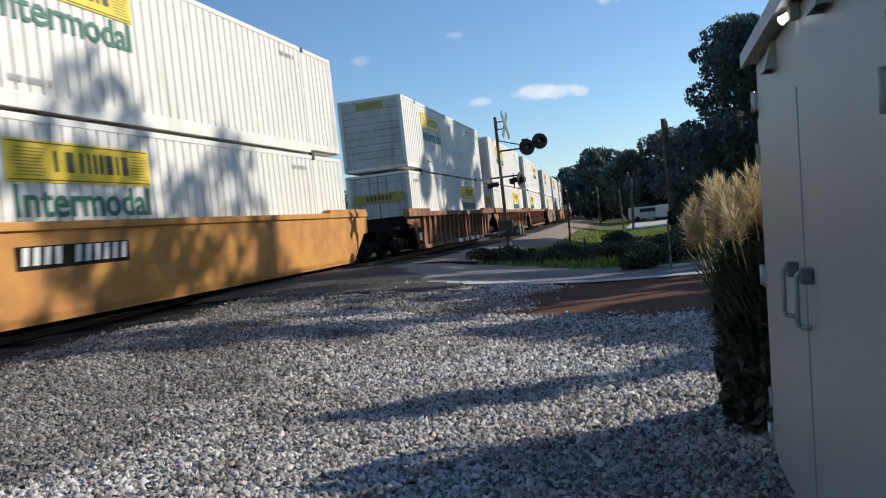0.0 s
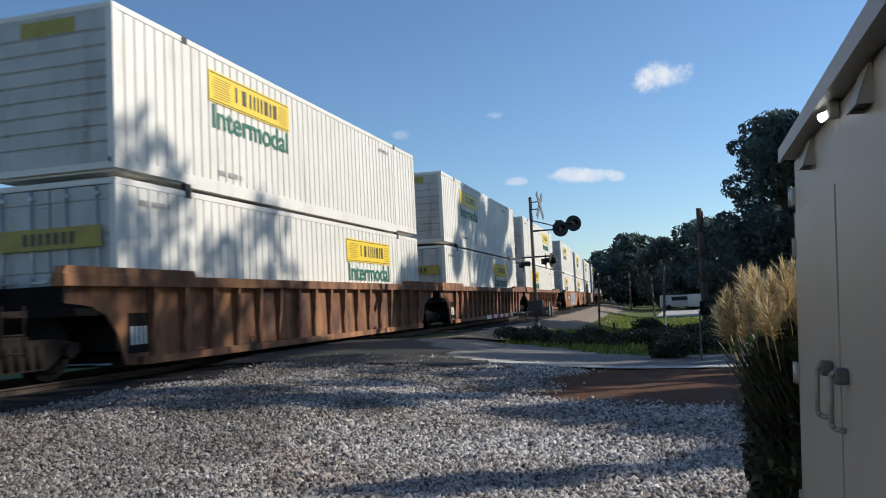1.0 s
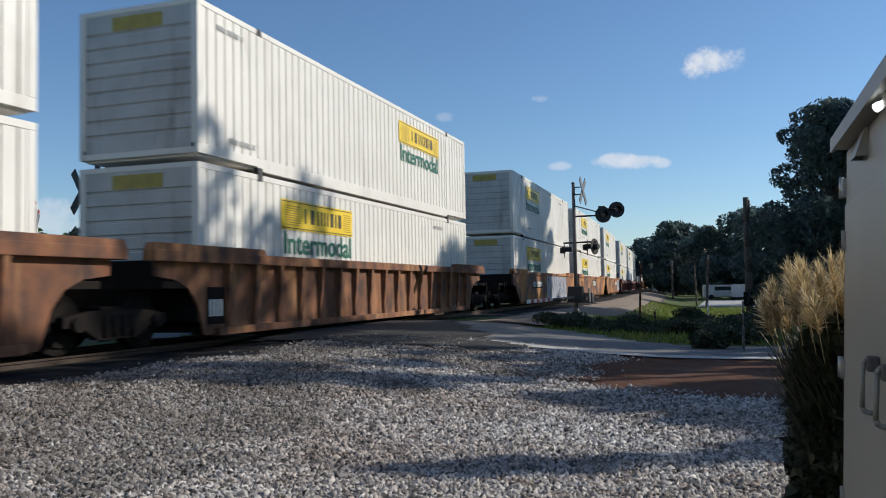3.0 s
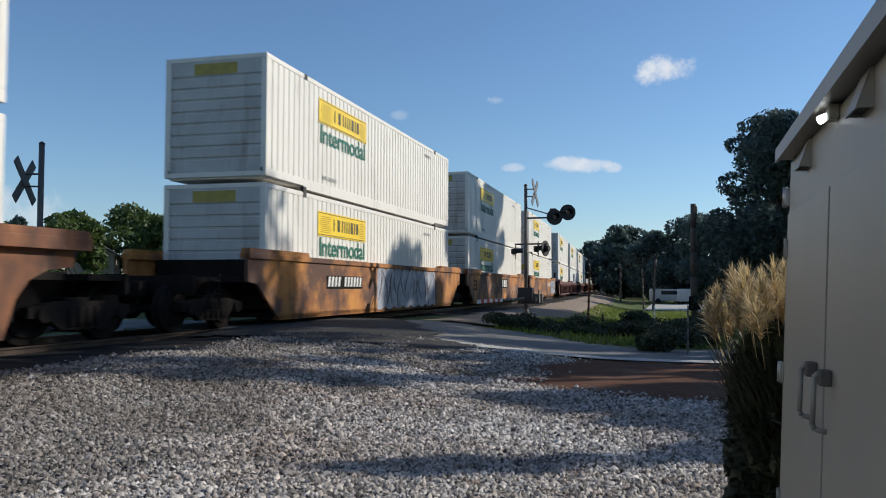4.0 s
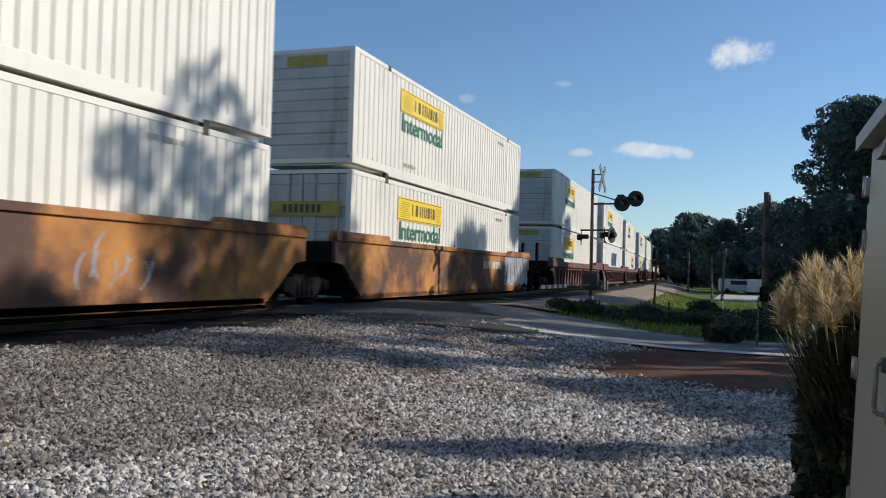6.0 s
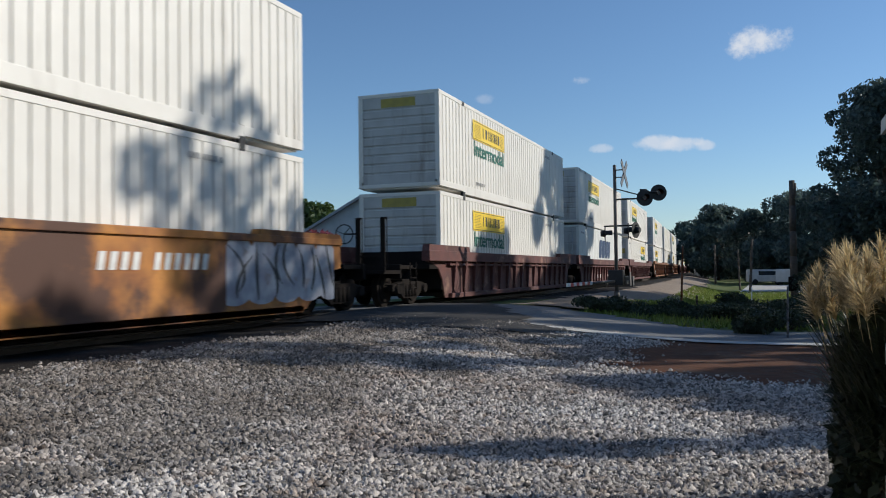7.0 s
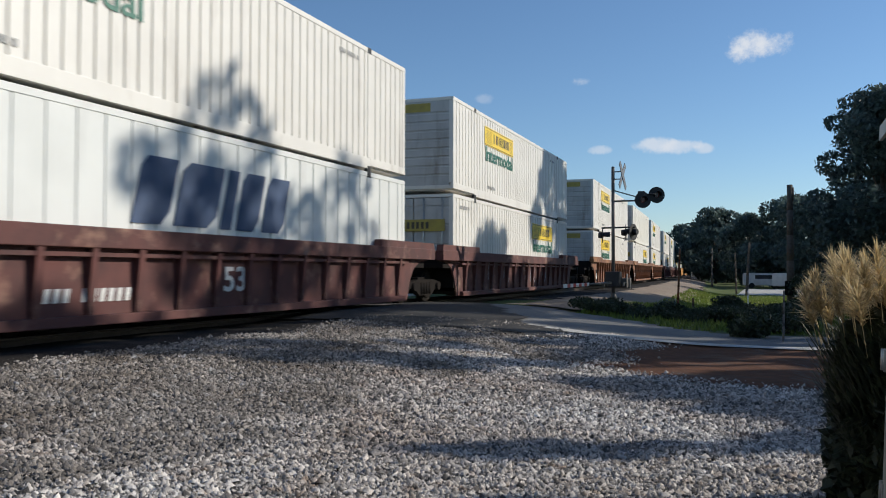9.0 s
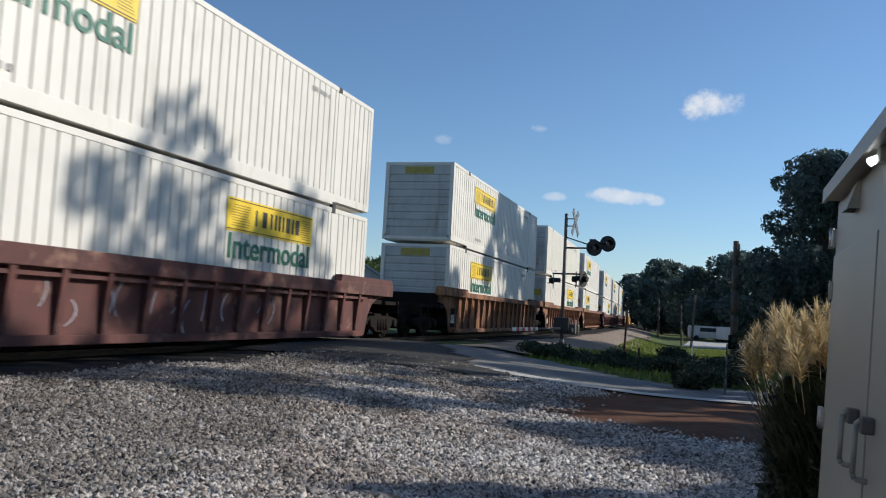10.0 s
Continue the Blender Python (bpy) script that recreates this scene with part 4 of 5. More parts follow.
# trees over on the far side of the track
for az, r, high, wide, n, seed in ((31, 75, 8.0, 5.0, 9000, 21), (33.5, 70, 7.2, 4.6, 8000, 22), (36, 80, 8.2, 5.5, 9000, 23), (28.5, 90, 8.4, 5.5, 8000, 24), (40, 62, 6.6, 4.0, 8000, 25), (25, 110, 9, 6, 8000, 26), (43, 90, 7.5, 5, 8000, 27), (22, 120, 9, 6, 7000, 28), (47, 60, 5.6, 4, 7000, 29), (51, 64, 6.0, 4, 6000, 30)):
    make_tree(*polar(az, r), high, wide, n, 0.26, seed, M_LEAF2, 0.1, "green leafy tree behind the train")


# ---- signal equipment cabinet ----
def make_cabinet():
    root = tagged(new("signal_cabinet"), "grey painted steel railway signal cabinet with double doors", "cabinet")
    z0 = ground_z(0.5, 4.4)
    root.matrix_basis = pose(0.478, 4.37, z0, 0, 2.5, -0.6)
    # the face lies in the plane x = 0 and runs towards -y
    top, long, deep = 2.035, 3.3, 1.8
    bm = bmesh.new()
    box(bm, 0.0, deep, -long, 0.0, 0.1, top, 0.012)
    part("body", bm, M_CABINET, root)
    bm = bmesh.new()
    prism(bm, [(-0.07, top - 0.005), (-0.055, top - 0.005), (-0.055, top + 0.01), (deep + 0.055, top + 0.01), (deep + 0.055, top - 0.005), (deep + 0.07, top - 0.005), (deep + 0.07, top + 0.062), (deep * 0.5, top + 0.15), (-0.07, top + 0.062)], "y", -long - 0.07, 0.02)
    part("roof", bm, M_CABINET, root, "pitched sheet steel roof with shadowed eaves")
    bm = bmesh.new()
    box(bm, 0.01, deep - 0.01, -long + 0.01, -0.01, -0.2, 0.1, 0.01)
    part("base", bm, M_CONCRETE, root, "concrete base")
    # doors: flat pressed leaves
    def leaf_mesh(half):
        bm = bmesh.new()
        box(bm, -0.010, 0.0, -half, half, 0.14, 1.77, 0.004)
        return to_mesh("door", bm, M_CABINET)
    leaf = leaf_mesh(0.585)
    # bent bar handle: out from the lock housing, down, and back
    bm = bmesh.new()
    pipe(bm, [(-0.012, 0.0, 0.085), (-0.040, 0.0, 0.088), (-0.055, 0.0, 0.070), (-0.056, 0.0, -0.085), (-0.048, 0.0, -0.100), (-0.012, 0.0, -0.106)], 0.0095, 10)
    grip = to_mesh("handle", bm, M_CABINET)
    bm = bmesh.new()
    box(bm, -0.040, 0.0, -0.028, 0.028, 0.045, 0.10, 0.008)
    plate = to_mesh("handle_plate", bm, M_ALU)
    bm = bmesh.new()
    tube(bm, (-0.012, 0, -0.05), (-0.012, 0, 0.05), 0.011, None, 10)
    box(bm, -0.012, 0.0, -0.03, 0.03, -0.04, 0.04, 0.003)
    hinge = to_mesh("hinge", bm, M_CABINET)
    for y, hy in ((-0.625, -1.06), (-1.83, -1.37)):
        d = piece("door", leaf, root, pose(0, y, 0))
        piece("handle", grip, d, pose(-0.008, hy - y, 1.04), "bent steel door handle")
        piece("handle_plate", plate, d, pose(-0.010, hy - y, 1.04), "dark lock housing")
        for z in (0.4, 1.0, 1.6):
            piece("hinge", hinge, d, pose(-0.004, 0.57 if y > -1 else -0.57, z))
    # rain hoods over the air slots: pale shroud, dark open underside
    bm = bmesh.new()
    prism(bm, [(0.0, 0.115), (-0.012, 0.115), (-0.048, 0.0), (-0.042, 0.0), (-0.010, 0.105), (0.0, 0.105)], "y", -0.075, 0.075)
    for y in (-0.075, 0.071):
        prism(bm, [(0.0, 0.11), (-0.012, 0.11), (-0.046, 0.002), (0.0, 0.002)], "y", y, y + 0.004)
    hood = to_mesh("vent_hood", bm, M_CABINET)
    bm = bmesh.new()
    box(bm, -0.038, -0.001, -0.069, 0.069, 0.012, 0.018)
    slot = to_mesh("vent_screen", bm, M_SIGNALBLACK)
    for y in (-0.63, -1.79):
        h = piece("vent_hood", hood, root, pose(0, y, 1.91), "small sheet metal rain hood")
        piece("vent_screen", slot, h)
    # lamp under the eaves
    bm = bmesh.new()
    box(bm, -0.035, 0.0, -0.035, 0.035, 1.965, 2.02, 0.008)
    lamp = part("lamp_arm", bm, M_CABINET, root)
    lamp.matrix_basis = pose(0, -1.30, 0.02)
    bm = bmesh.new()
    tube(bm, (-0.030, 0.02, 1.985), (-0.052, 0.045, 1.975), 0.012, 0.016, 14)
    part("lamp_shade", bm, M_LAMP, lamp, "small lit white lamp")
    # hinges of the end door on the corner
    bm = bmesh.new()
    box(bm, -0.022, 0.04, 0.0, 0.03, -0.045, 0.045, 0.006)
    tube(bm, (-0.020, 0.018, -0.05), (-0.020, 0.018, 0.05), 0.011, None, 10)
    corner = to_mesh("corner_hinge", bm, M_STEEL)
    for z in (0.21, 1.0, 1.86):
        piece("corner_hinge", corner, root, pose(0, 0, z), "pale steel corner hinge")
    bm = bmesh.new()
    tube(bm, (0.02, -2.05, top + 0.05), (0.02, -2.05, top + 0.17), 0.04, 0.04, 10)
    tube(bm, (0.02, -2.05, top + 0.16), (0.02, -2.05, top + 0.21), 0.07, 0.025, 10)
    part("roof_vent", bm, M_STEEL, root)


make_cabinet()


# ---- crossing signals ----
def light_head(size):
    bm = bmesh.new()
    tube(bm, (0.0, 0, 0), (0.02, 0, 0), size, size, 24)
    tube(bm, (-0.16, 0, 0), (0.0, 0, 0), 0.10, 0.13, 16)
    return to_mesh("background_disc", bm, M_SIGNALBLACK)


def light_hood():
    bm = bmesh.new()
    seg = 14
    for k in range(seg):
        a0, a1 = math.pi * (-0.15 + 1.3 * k / seg), math.pi * (-0.15 + 1.3 * (k + 1) / seg)
        pts = [(0.02, math.cos(a) * 0.115, math.sin(a) * 0.115) for a in (a0, a1)] + [(0.28, math.cos(a) * 0.125, math.sin(a) * 0.125) for a in (a1, a0)]
        bm.faces.new([bm.verts.new(p) for p in pts])
    bmesh.ops.remove_doubles(bm, verts=bm.verts, dist=0.001)
    return to_mesh("hood", bm, M_SIGNALBLACK)


def lens_mesh():
    bm = bmesh.new()
    tube(bm, (0.02, 0, 0), (0.045, 0, 0), 0.105, 0.09, 18)
    return to_mesh("lens", bm, M_LENS)


HEAD, HOOD, LENS = light_head(0.305), light_hood(), lens_mesh()


def put_light(root, x, y, z, turn):
    head = piece("light_head", HEAD, root, pose(x, y, z, 0, 0, turn), "black signal light with round backing disc")
    piece("hood", HOOD, head)
    piece("lens", LENS, head, None, "unlit red lens")


def make_signal(x, y, words, height, turn, gate, upper, foot, size=1.0):
    root = tagged(new("crossing_signal"), words, "crossing signal", "crossing signals")
    root.matrix_basis = pose(x, y, foot) @ Matrix.Diagonal((size, size, size, 1))
    bm = bmesh.new()
    tube(bm, (0, 0, 0.0), (0, 0, height), 0.07, 0.062, 14)
    tube(bm, (0, 0, height), (0, 0, height + 0.05), 0.075, 0.03, 14)
    part("mast", bm, M_ALU, root)
    bm = bmesh.new()
    box(bm, -0.2, 0.2, -0.2, 0.2, -0.6, 0.14, 0.02)
    tube(bm, (0, 0, 0.14), (0, 0, 0.4), 0.13, 0.09, 12)
    part("mast_base", bm, M_ALU, root)
    # crossbuck: two crossed boards
    arm_z = height - (0.32 if gate else 0.85)
    bm = bmesh.new()
    box(bm, -0.012, 0.012, -0.62, 0.62, -0.11, 0.11, 0.004)
    board = to_mesh("crossbuck_board", bm, M_XBOARD if gate else M_ALU)
    c, sn = math.cos(radians(turn)), math.sin(radians(turn))
    for k, lean in enumerate((47, -47)):
        piece("crossbuck_board", board, root, pose(0.36 * c, 0.36 * sn, arm_z, 0, 0, turn) @ pose(0.02 * k, 0, 0, lean), "crossing board")
    bm = bmesh.new()
    for dz in (-0.12, 0.16):
        pipe(bm, [(0, 0, arm_z + dz), (0.36 * c, 0.36 * sn, arm_z + dz)], 0.022)
    part("crossbuck_bracket", bm, M_ALU, root)
    if upper:
        bm = bmesh.new()
        z = height - 1.28
        tube(bm, (0, 0, z), (1.35, -0.1, z), 0.035, 0.03, 10)
        tube(bm, (0, 0, z + 0.42), (0.95, -0.07, z + 0.12), 0.022, 0.022, 8)
        box(bm, 0.95, 1.2, -0.2, 0.05, z + 0.1, z + 0.34, 0.02)
        tube(bm, (0.9, -0.05, z + 0.22), (1.6, -0.3, z + 0.2), 0.03, 0.03, 8)
        part("cantilever_bracket", bm, M_SIGNALBLACK, root)
        put_light(root, 1.14, -0.25, z + 0.0, -68)
        put_light(root, 1.60, 0.1, z + 0.2, -68)
    z = height - 2.28
    bm = bmesh.new()
    tube(bm, (-0.45, 0.1, z), (0.85, -0.15, z), 0.032, 0.032, 8)
    part("cross_arm", bm, M_SIGNALBLACK, root)
    put_light(root, -0.42, 0.06, z - 0.28, 8)
    put_light(root, 0.48, -0.1, z - 0.20, 12)
    put_light(root, 0.78, -0.12, z - 0.18, 160)
    if gate:
        bm = bmesh.new()
        box(bm, -0.28, 0.28, -0.24, 0.24, 0.62, 1.2, 0.03)
        part("gate_mechanism", bm, M_SIGNALBLACK, root, "dark gate motor housing")
        bm = bmesh.new()
        for x0 in (-0.42, 0.40):
            box(bm, x0, x0 + 0.04, -0.35, 1.1, 0.66, 0.80, 0.01)
        box(bm, -0.5, 0.5, 0.8, 1.15, 0.55, 0.95, 0.03)
        part("counterweight", bm, M_ALU, root)
        bm = bmesh.new()
        box(bm, 0.47, 0.50, 0.0, 0.36, 0.6, 1.12, 0.004)
        part("sign_plate", bm, M_ALU, root, "small pale plate")
        bm = bmesh.new()
        tube(bm, (-0.05, 0.0, 0.78), (-0.05, -4.4, 0.78), 0.05, 0.04, 10)
        part("gate_arm", bm, M_ALU, root, "dark tubular gate arm")
        stripes = []
        for mat in (M_GATEWHITE, M_RED):
            bm = bmesh.new()
            box(bm, -0.02, 0.02, -0.2, 0.2, -0.055, 0.055, 0.004)
            stripes.append(to_mesh("gate_stripe", bm, mat))
        for k in range(9):
            piece("gate_stripe", stripes[k % 2], root, pose(-0.05, -4.6 - k * 0.4, 0.78), "reflective gate arm stripe")
    return root


make_signal(-4.48, 26.0, "railway crossing signal mast with crossbuck, light heads and lowered gate", 5.15, -6, True, True, -0.10, 0.823)
make_signal(-13.72, 15.5, "railway crossing signal mast with crossbuck behind the train", 4.25, 195, False, False, ground_z(-13.72, 15.5) + 0.02)


# ---- pampas grass ----
def strips(name, count, mat, seed, base_r, high, lean, width, segs=5, droop=0.5, start=0.0):
    """Arching blades, each a tapered strip."""
    rng = np.random.default_rng(seed)
    verts, faces = [], []
    for _ in range(count):
        a, q = rng.uniform(0, math.tau), base_r * math.sqrt(rng.uniform(0, 1))
        root = np.array([q * math.cos(a), q * math.sin(a), start])
        b = a + rng.normal(0, 0.5)
        out = np.array([math.cos(b), math.sin(b), 0.0])
        side = np.array([-math.sin(b), math.cos(b), 0.0])
        h, l, w = high * rng.uniform(0.6, 1.05), lean * rng.uniform(0.2, 1.0), width * rng.uniform(0.6, 1.3)
        n0 = len(verts)
        for k in range(segs + 1):
            u = k / segs
            p = root + out * l * u ** 1.8 + np.array([0, 0, h * (u - droop * u * u * u)])
            ww = w * (1 - u) ** 0.7 + 0.001
            verts += [tuple(p - side * ww), tuple(p + side * ww)]
            if k:
                i = n0 + 2 * k
                faces.append((i - 2, i - 1, i + 1, i))
    return sheet(name, verts, faces, mat)


def plume_mesh(seed):
    """A feathery seed head on a thin stalk."""
    rng = np.random.default_rng(seed)
    verts, faces = [], []
    for u in np.linspace(0, 1, 5)[:-1]:
        z0, z1 = 0.86 + u * 0.2, 0.86 + u * 0.2 + 0.05
        n0 = len(verts)
        verts += [(-0.0025, 0, z0), (0.0025, 0, z0), (0.0025, 0, z1), (-0.0025, 0, z1)]
        faces.append((n0, n0 + 1, n0 + 2, n0 + 3))
    for _ in range(190):
        u = rng.uniform(0, 1)
        z = 1.00 + 0.16 * u
        a = rng.uniform(0, math.tau)
        r = 0.13 * math.sin(math.pi * (0.12 + 0.86 * u)) * rng.uniform(0.4, 1.1)
        d = np.array([math.cos(a), math.sin(a), 0.0])
        n = np.array([-d[1], d[0], 0.0]) * 0.005
        p0, p1 = np.array([0, 0, z]), np.array([0, 0, z + rng.uniform(0.0, 0.08)]) + d * r
        n0 = len(verts)
        verts += [tuple(p0 - n), tuple(p0 + n), tuple(p1)]
        faces.append((n0, n0 + 1, n0 + 2))
    return sheet("plume", verts, faces, M_PLUME)


def make_pampas(x, y, plumes):
    root = tagged(new("pampas_grass"), "tall clump of pampas grass with straw plumes beside the cabinet", "ornamental grass")
    root.matrix_basis = pose(x, y, ground_z(x, y)) @ Matrix.Diagonal((0.96, 0.96, 1.02, 1))
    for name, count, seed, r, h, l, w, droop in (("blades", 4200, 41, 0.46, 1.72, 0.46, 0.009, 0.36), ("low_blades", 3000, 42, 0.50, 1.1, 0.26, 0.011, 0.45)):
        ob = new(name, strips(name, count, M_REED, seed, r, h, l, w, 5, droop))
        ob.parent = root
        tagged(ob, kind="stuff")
    # dense inner leaves, near black: the clump's shade is in their colour
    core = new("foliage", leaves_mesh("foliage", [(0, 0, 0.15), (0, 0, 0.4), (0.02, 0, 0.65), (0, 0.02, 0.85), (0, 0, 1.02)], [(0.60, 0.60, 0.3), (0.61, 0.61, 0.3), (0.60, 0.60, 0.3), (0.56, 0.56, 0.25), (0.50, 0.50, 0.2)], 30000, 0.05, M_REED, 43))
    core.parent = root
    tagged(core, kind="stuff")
    rng = random.Random(7)
    heads = [plume_mesh(50 + k) for k in range(4)]
    for k in range(plumes):
        a, q = rng.uniform(0, math.tau), 0.42 * math.sqrt(rng.uniform(0, 1))
        lean = 2 + 15 * q / 0.42 * rng.uniform(0.4, 1.0)
        grow = rng.uniform(1.10, 1.30)
        m = pose(q * math.cos(a), q * math.sin(a), 0.0, 0, lean, math.degrees(a)) @ Matrix.Diagonal((1, 1, grow, 1))
        piece("plume", heads[k % 4], root, m, "straw coloured seed plume")


make_pampas(0.86, 5.2, 110)


# ---- poles and posts ----
def make_pole(x, y, high, r, words, lean=(0, 0), arm=True, name="utility_pole", mat=None):
    root = tagged(new(name), words, "pole" if name == "utility_pole" else "post", "poles along the street" if name == "utility_pole" else "")
    root.matrix_basis = pose(x, y, ground_z(x, y) - 0.1)
    bm = bmesh.new()
    n = 5
    for k in range(n):
        a, b = k / n, (k + 1) / n
        tube(bm, (lean[0] * a, lean[1] * a, high * a), (lean[0] * b, lean[1] * b, high * b), r * (1 - 0.3 * a), r * (1 - 0.3 * b), 12)
    part("shaft", bm, mat or M_POLE, root)
    if arm:
        bm = bmesh.new()
        tube(bm, (0.16, 0, high - 0.9), (0.16, 0, high - 0.15), 0.07, 0.07, 10)
        part("insulator", bm, M_ALU, root)
        bm = bmesh.new()
        box(bm, -0.3, 0.3, -0.45, -0.15, 0.9, 1.7, 0.03)
        part("meter_box", bm, M_UNDER, root, "dark box on the pole")
    return root


make_pole(*polar(-1.36, 50), 7.05, 0.22, "dark weathered wooden utility pole beside the street")
make_pole(*polar(1.28, 76), 4.7, 0.13, "leaning grey wooden pole beside the street", (0.25, 0), False)
make_pole(*polar(1.9, 84), 4.0, 0.09, "thin wooden pole beside the street", (-0.1, 0), False)
make_pole(*polar(-3.4, 62), 6.0, 0.12, "wooden utility pole before dark trees", (0, 0), False)
make_pole(*polar(5.6, 39), 2.9, 0.055, "reddish leaning post in the grass bank", (0.12, 0), False, "marker_post", M_RUST)
make_pole(*polar(4.6, 35.5), 0.75, 0.06, "short dark stump post in the grass", (0, 0), False, "marker_post", M_BARK)
make_pole(*polar(-0.9, 17.4), 1.15, 0.025, "thin steel post at the road edge", (0.02, 0), False, "marker_post", M_ALU)
make_pole(*polar(1.2, 31), 0.95, 0.03, "pale marker stake on the verge", (0, 0), False, "marker_post", M_GATEWHITE)
make_pole(*polar(3.4, 110), 5.0, 0.14, "distant wooden pole along the track", (0, 0), False)


def wire(points, r, words):
    bm = bmesh.new()
    for a, b in zip(points, points[1:]):
        line = []
        for k in range(9):
            u = k / 8
            p = Vector(a).lerp(Vector(b), u)
            p.z -= 0.5 * 4 * u * (1 - u)
            line.append(p)
        pipe(bm, line, r, 5)
    tagged(new("overhead_wire", to_mesh("overhead_wire", bm, M_SIGNALBLACK)), words, "wire")


px, py = polar(-1.36, 50)
qx, qy = polar(-3.4, 62)
wire([(px + 0.1, py, 5.6), (qx, qy, 5.0), (qx + 6, qy + 30, 5.2)], 0.012, "dark overhead wire between wooden poles")


# ---- shrubs and verge ----
def make_shrub(x, y, high, wide, n, seed, words="low dark green shrub at the road edge"):
    root = tagged(new("shrub"), words, "shrub", "shrubs by the road")
    root.matrix_basis = pose(x, y, ground_z(x, y))
    rng = random.Random(seed)
    centres = [(rng.uniform(-wide, wide) * 0.7, rng.uniform(-wide, wide) * 0.5, high * rng.uniform(0.25, 0.75)) for _ in range(9)]
    radii = [(wide * 0.42, wide * 0.42, high * 0.3)] * 9
    bm = bmesh.new()
    for c in centres:
        tube(bm, (c[0] * 0.2, c[1] * 0.2, -0.05), c, 0.02, 0.008, 5)
    part("stem", bm, M_BARK, root)
    crown = new("foliage", leaves_mesh("foliage", centres, radii, n, 0.045 if wide < 1.3 else 0.07, M_WEED, seed))
    crown.parent = root


for az, r, high, wide, n, seed in ((1.2, 18.3, 0.5, 0.6, 3500, 61), (-0.6, 20.5, 0.5, 0.8, 3500, 62), (-2.4, 24.0, 0.6, 1.0, 3000, 63), (0.6, 26, 0.5, 1.0, 3000, 64), (1.9, 44, 0.9, 1.3, 2500, 65), (-1.6, 40, 0.9, 1.3, 2500, 66),
                                   (-4.2, 36, 1.8, 1.8, 2500, 67)):
    make_shrub(*polar(az, r), high, wide, n, seed)
# row of dark weeds added to stand in for tree shade on the grass
for k in range(9):
    make_shrub(*polar(0.4 + 1.3 * k, 23.6 - 0.12 * k + 0.5 * (k % 2)), 0.32 + 0.08 * (k % 3), 0.8, 2200, 90 + k, "low dark weeds along the road edge")
for az, r, high, wide, seed in ((47, 34, 2.2, 3.0, 71), (42, 40, 2.0, 3.2, 72), (37, 42, 2.1, 3.0, 73), (33, 48, 2.0, 3.4, 74), (29, 52, 2.2, 3.2, 75)):
    make_shrub(*polar(az, r), high, wide, 2500, seed, "dark hedge shrub behind the track")


make_tree(*polar(30.6, 40), 3.6, 1.7, 3500, 0.11, 77, M_FLOWER, 0.3, "small tree with pink blossom behind the train")


def make_verge():
    """Grass blades on the bank between the track and the street."""
    rng = np.random.default_rng(81)
    verts, faces = [], []
    while len(faces) < 32000:
        y = rng.uniform(20, 75)
        x = track_x(y) + rng.uniform(5.4, 13.5)
        if in_road(x, y):
            continue
        z = ground_z(x, y)
        a = rng.uniform(0, math.tau)
        h, w = rng.uniform(0.06, 0.2), 0.02 + 0.0006 * y
        d = np.array([math.cos(a), math.sin(a)])
        n0 = len(verts)
        verts += [(x - d[0] * w, y - d[1] * w, z), (x + d[0] * w, y + d[1] * w, z), (x + rng.normal(0, 0.05), y + rng.normal(0, 0.05), z + h)]
        faces.append((n0, n0 + 1, n0 + 2))
    tagged(new("grass", sheet("grass", verts, faces, M_BLADE)), "sunlit green grass on the track bank", "grass", kind="stuff")


make_verge()


def make_road_edge():
    """A pale strip of loose stone along the near edge of the road."""
    xs = steps(-6.5, 3.0, 0.25)
    verts, faces = [], []
    for x in xs:
        wob = 0.12 * noise.noise((x * 1.2, 0, 21))
        for y in (15.45 + wob, 15.95 + wob):
            verts.append((x, y, ground_z(x, y) + 0.085))
    faces = [(2 * i, 2 * i + 2, 2 * i + 3, 2 * i + 1) for i in range(len(xs) - 1)]
    tagged(new("road_edge", sheet("road_edge", verts, faces, M_CONCRETE)), "pale worn concrete edge of the road", "road edge", kind="structure")


make_road_edge()


# ---- distant vehicles and houses ----
def make_van(x, y, turn, mat, words):
    root = tagged(new("van"), words, "van")
    root.matrix_basis = pose(x, y, ground_z(x, y) + 0.05, 0, 0, turn)
    bm = bmesh.new()
    prism(bm, [(-2.3, 0.35), (2.3, 0.35), (2.3, 0.95), (1.7, 1.1), (1.1, 1.85), (-2.2, 1.9), (-2.3, 1.7)], "y", -0.9, 0.9)
    bmesh.ops.bevel(bm, geom=list(bm.edges), offset=0.05, segments=2, affect="EDGES")
    part("body", bm, mat, root)
    bm = bmesh.new()
    box(bm, -1.0, 1.0, -0.915, -0.89, 1.15, 1.65, 0.01)
    part("side_window", bm, M_GLASS, root)
    bm = bmesh.new()
    tube(bm, (0, -0.1, 0), (0, 0.1, 0), 0.33, 0.33, 18)
    wheel = to_mesh("wheel", bm, M_TYRE)
    for wx in (-1.4, 1.4):
        for wy in (-0.82, 0.82):
            piece("wheel", wheel, root, pose(wx, wy, 0.33))


make_van(*polar(0.30, 112), 8, M_SIDING, "pale van parked beside the street")
make_van(*polar(-0.95, 108), 80, M_SIDING, "cream van parked beside the street")


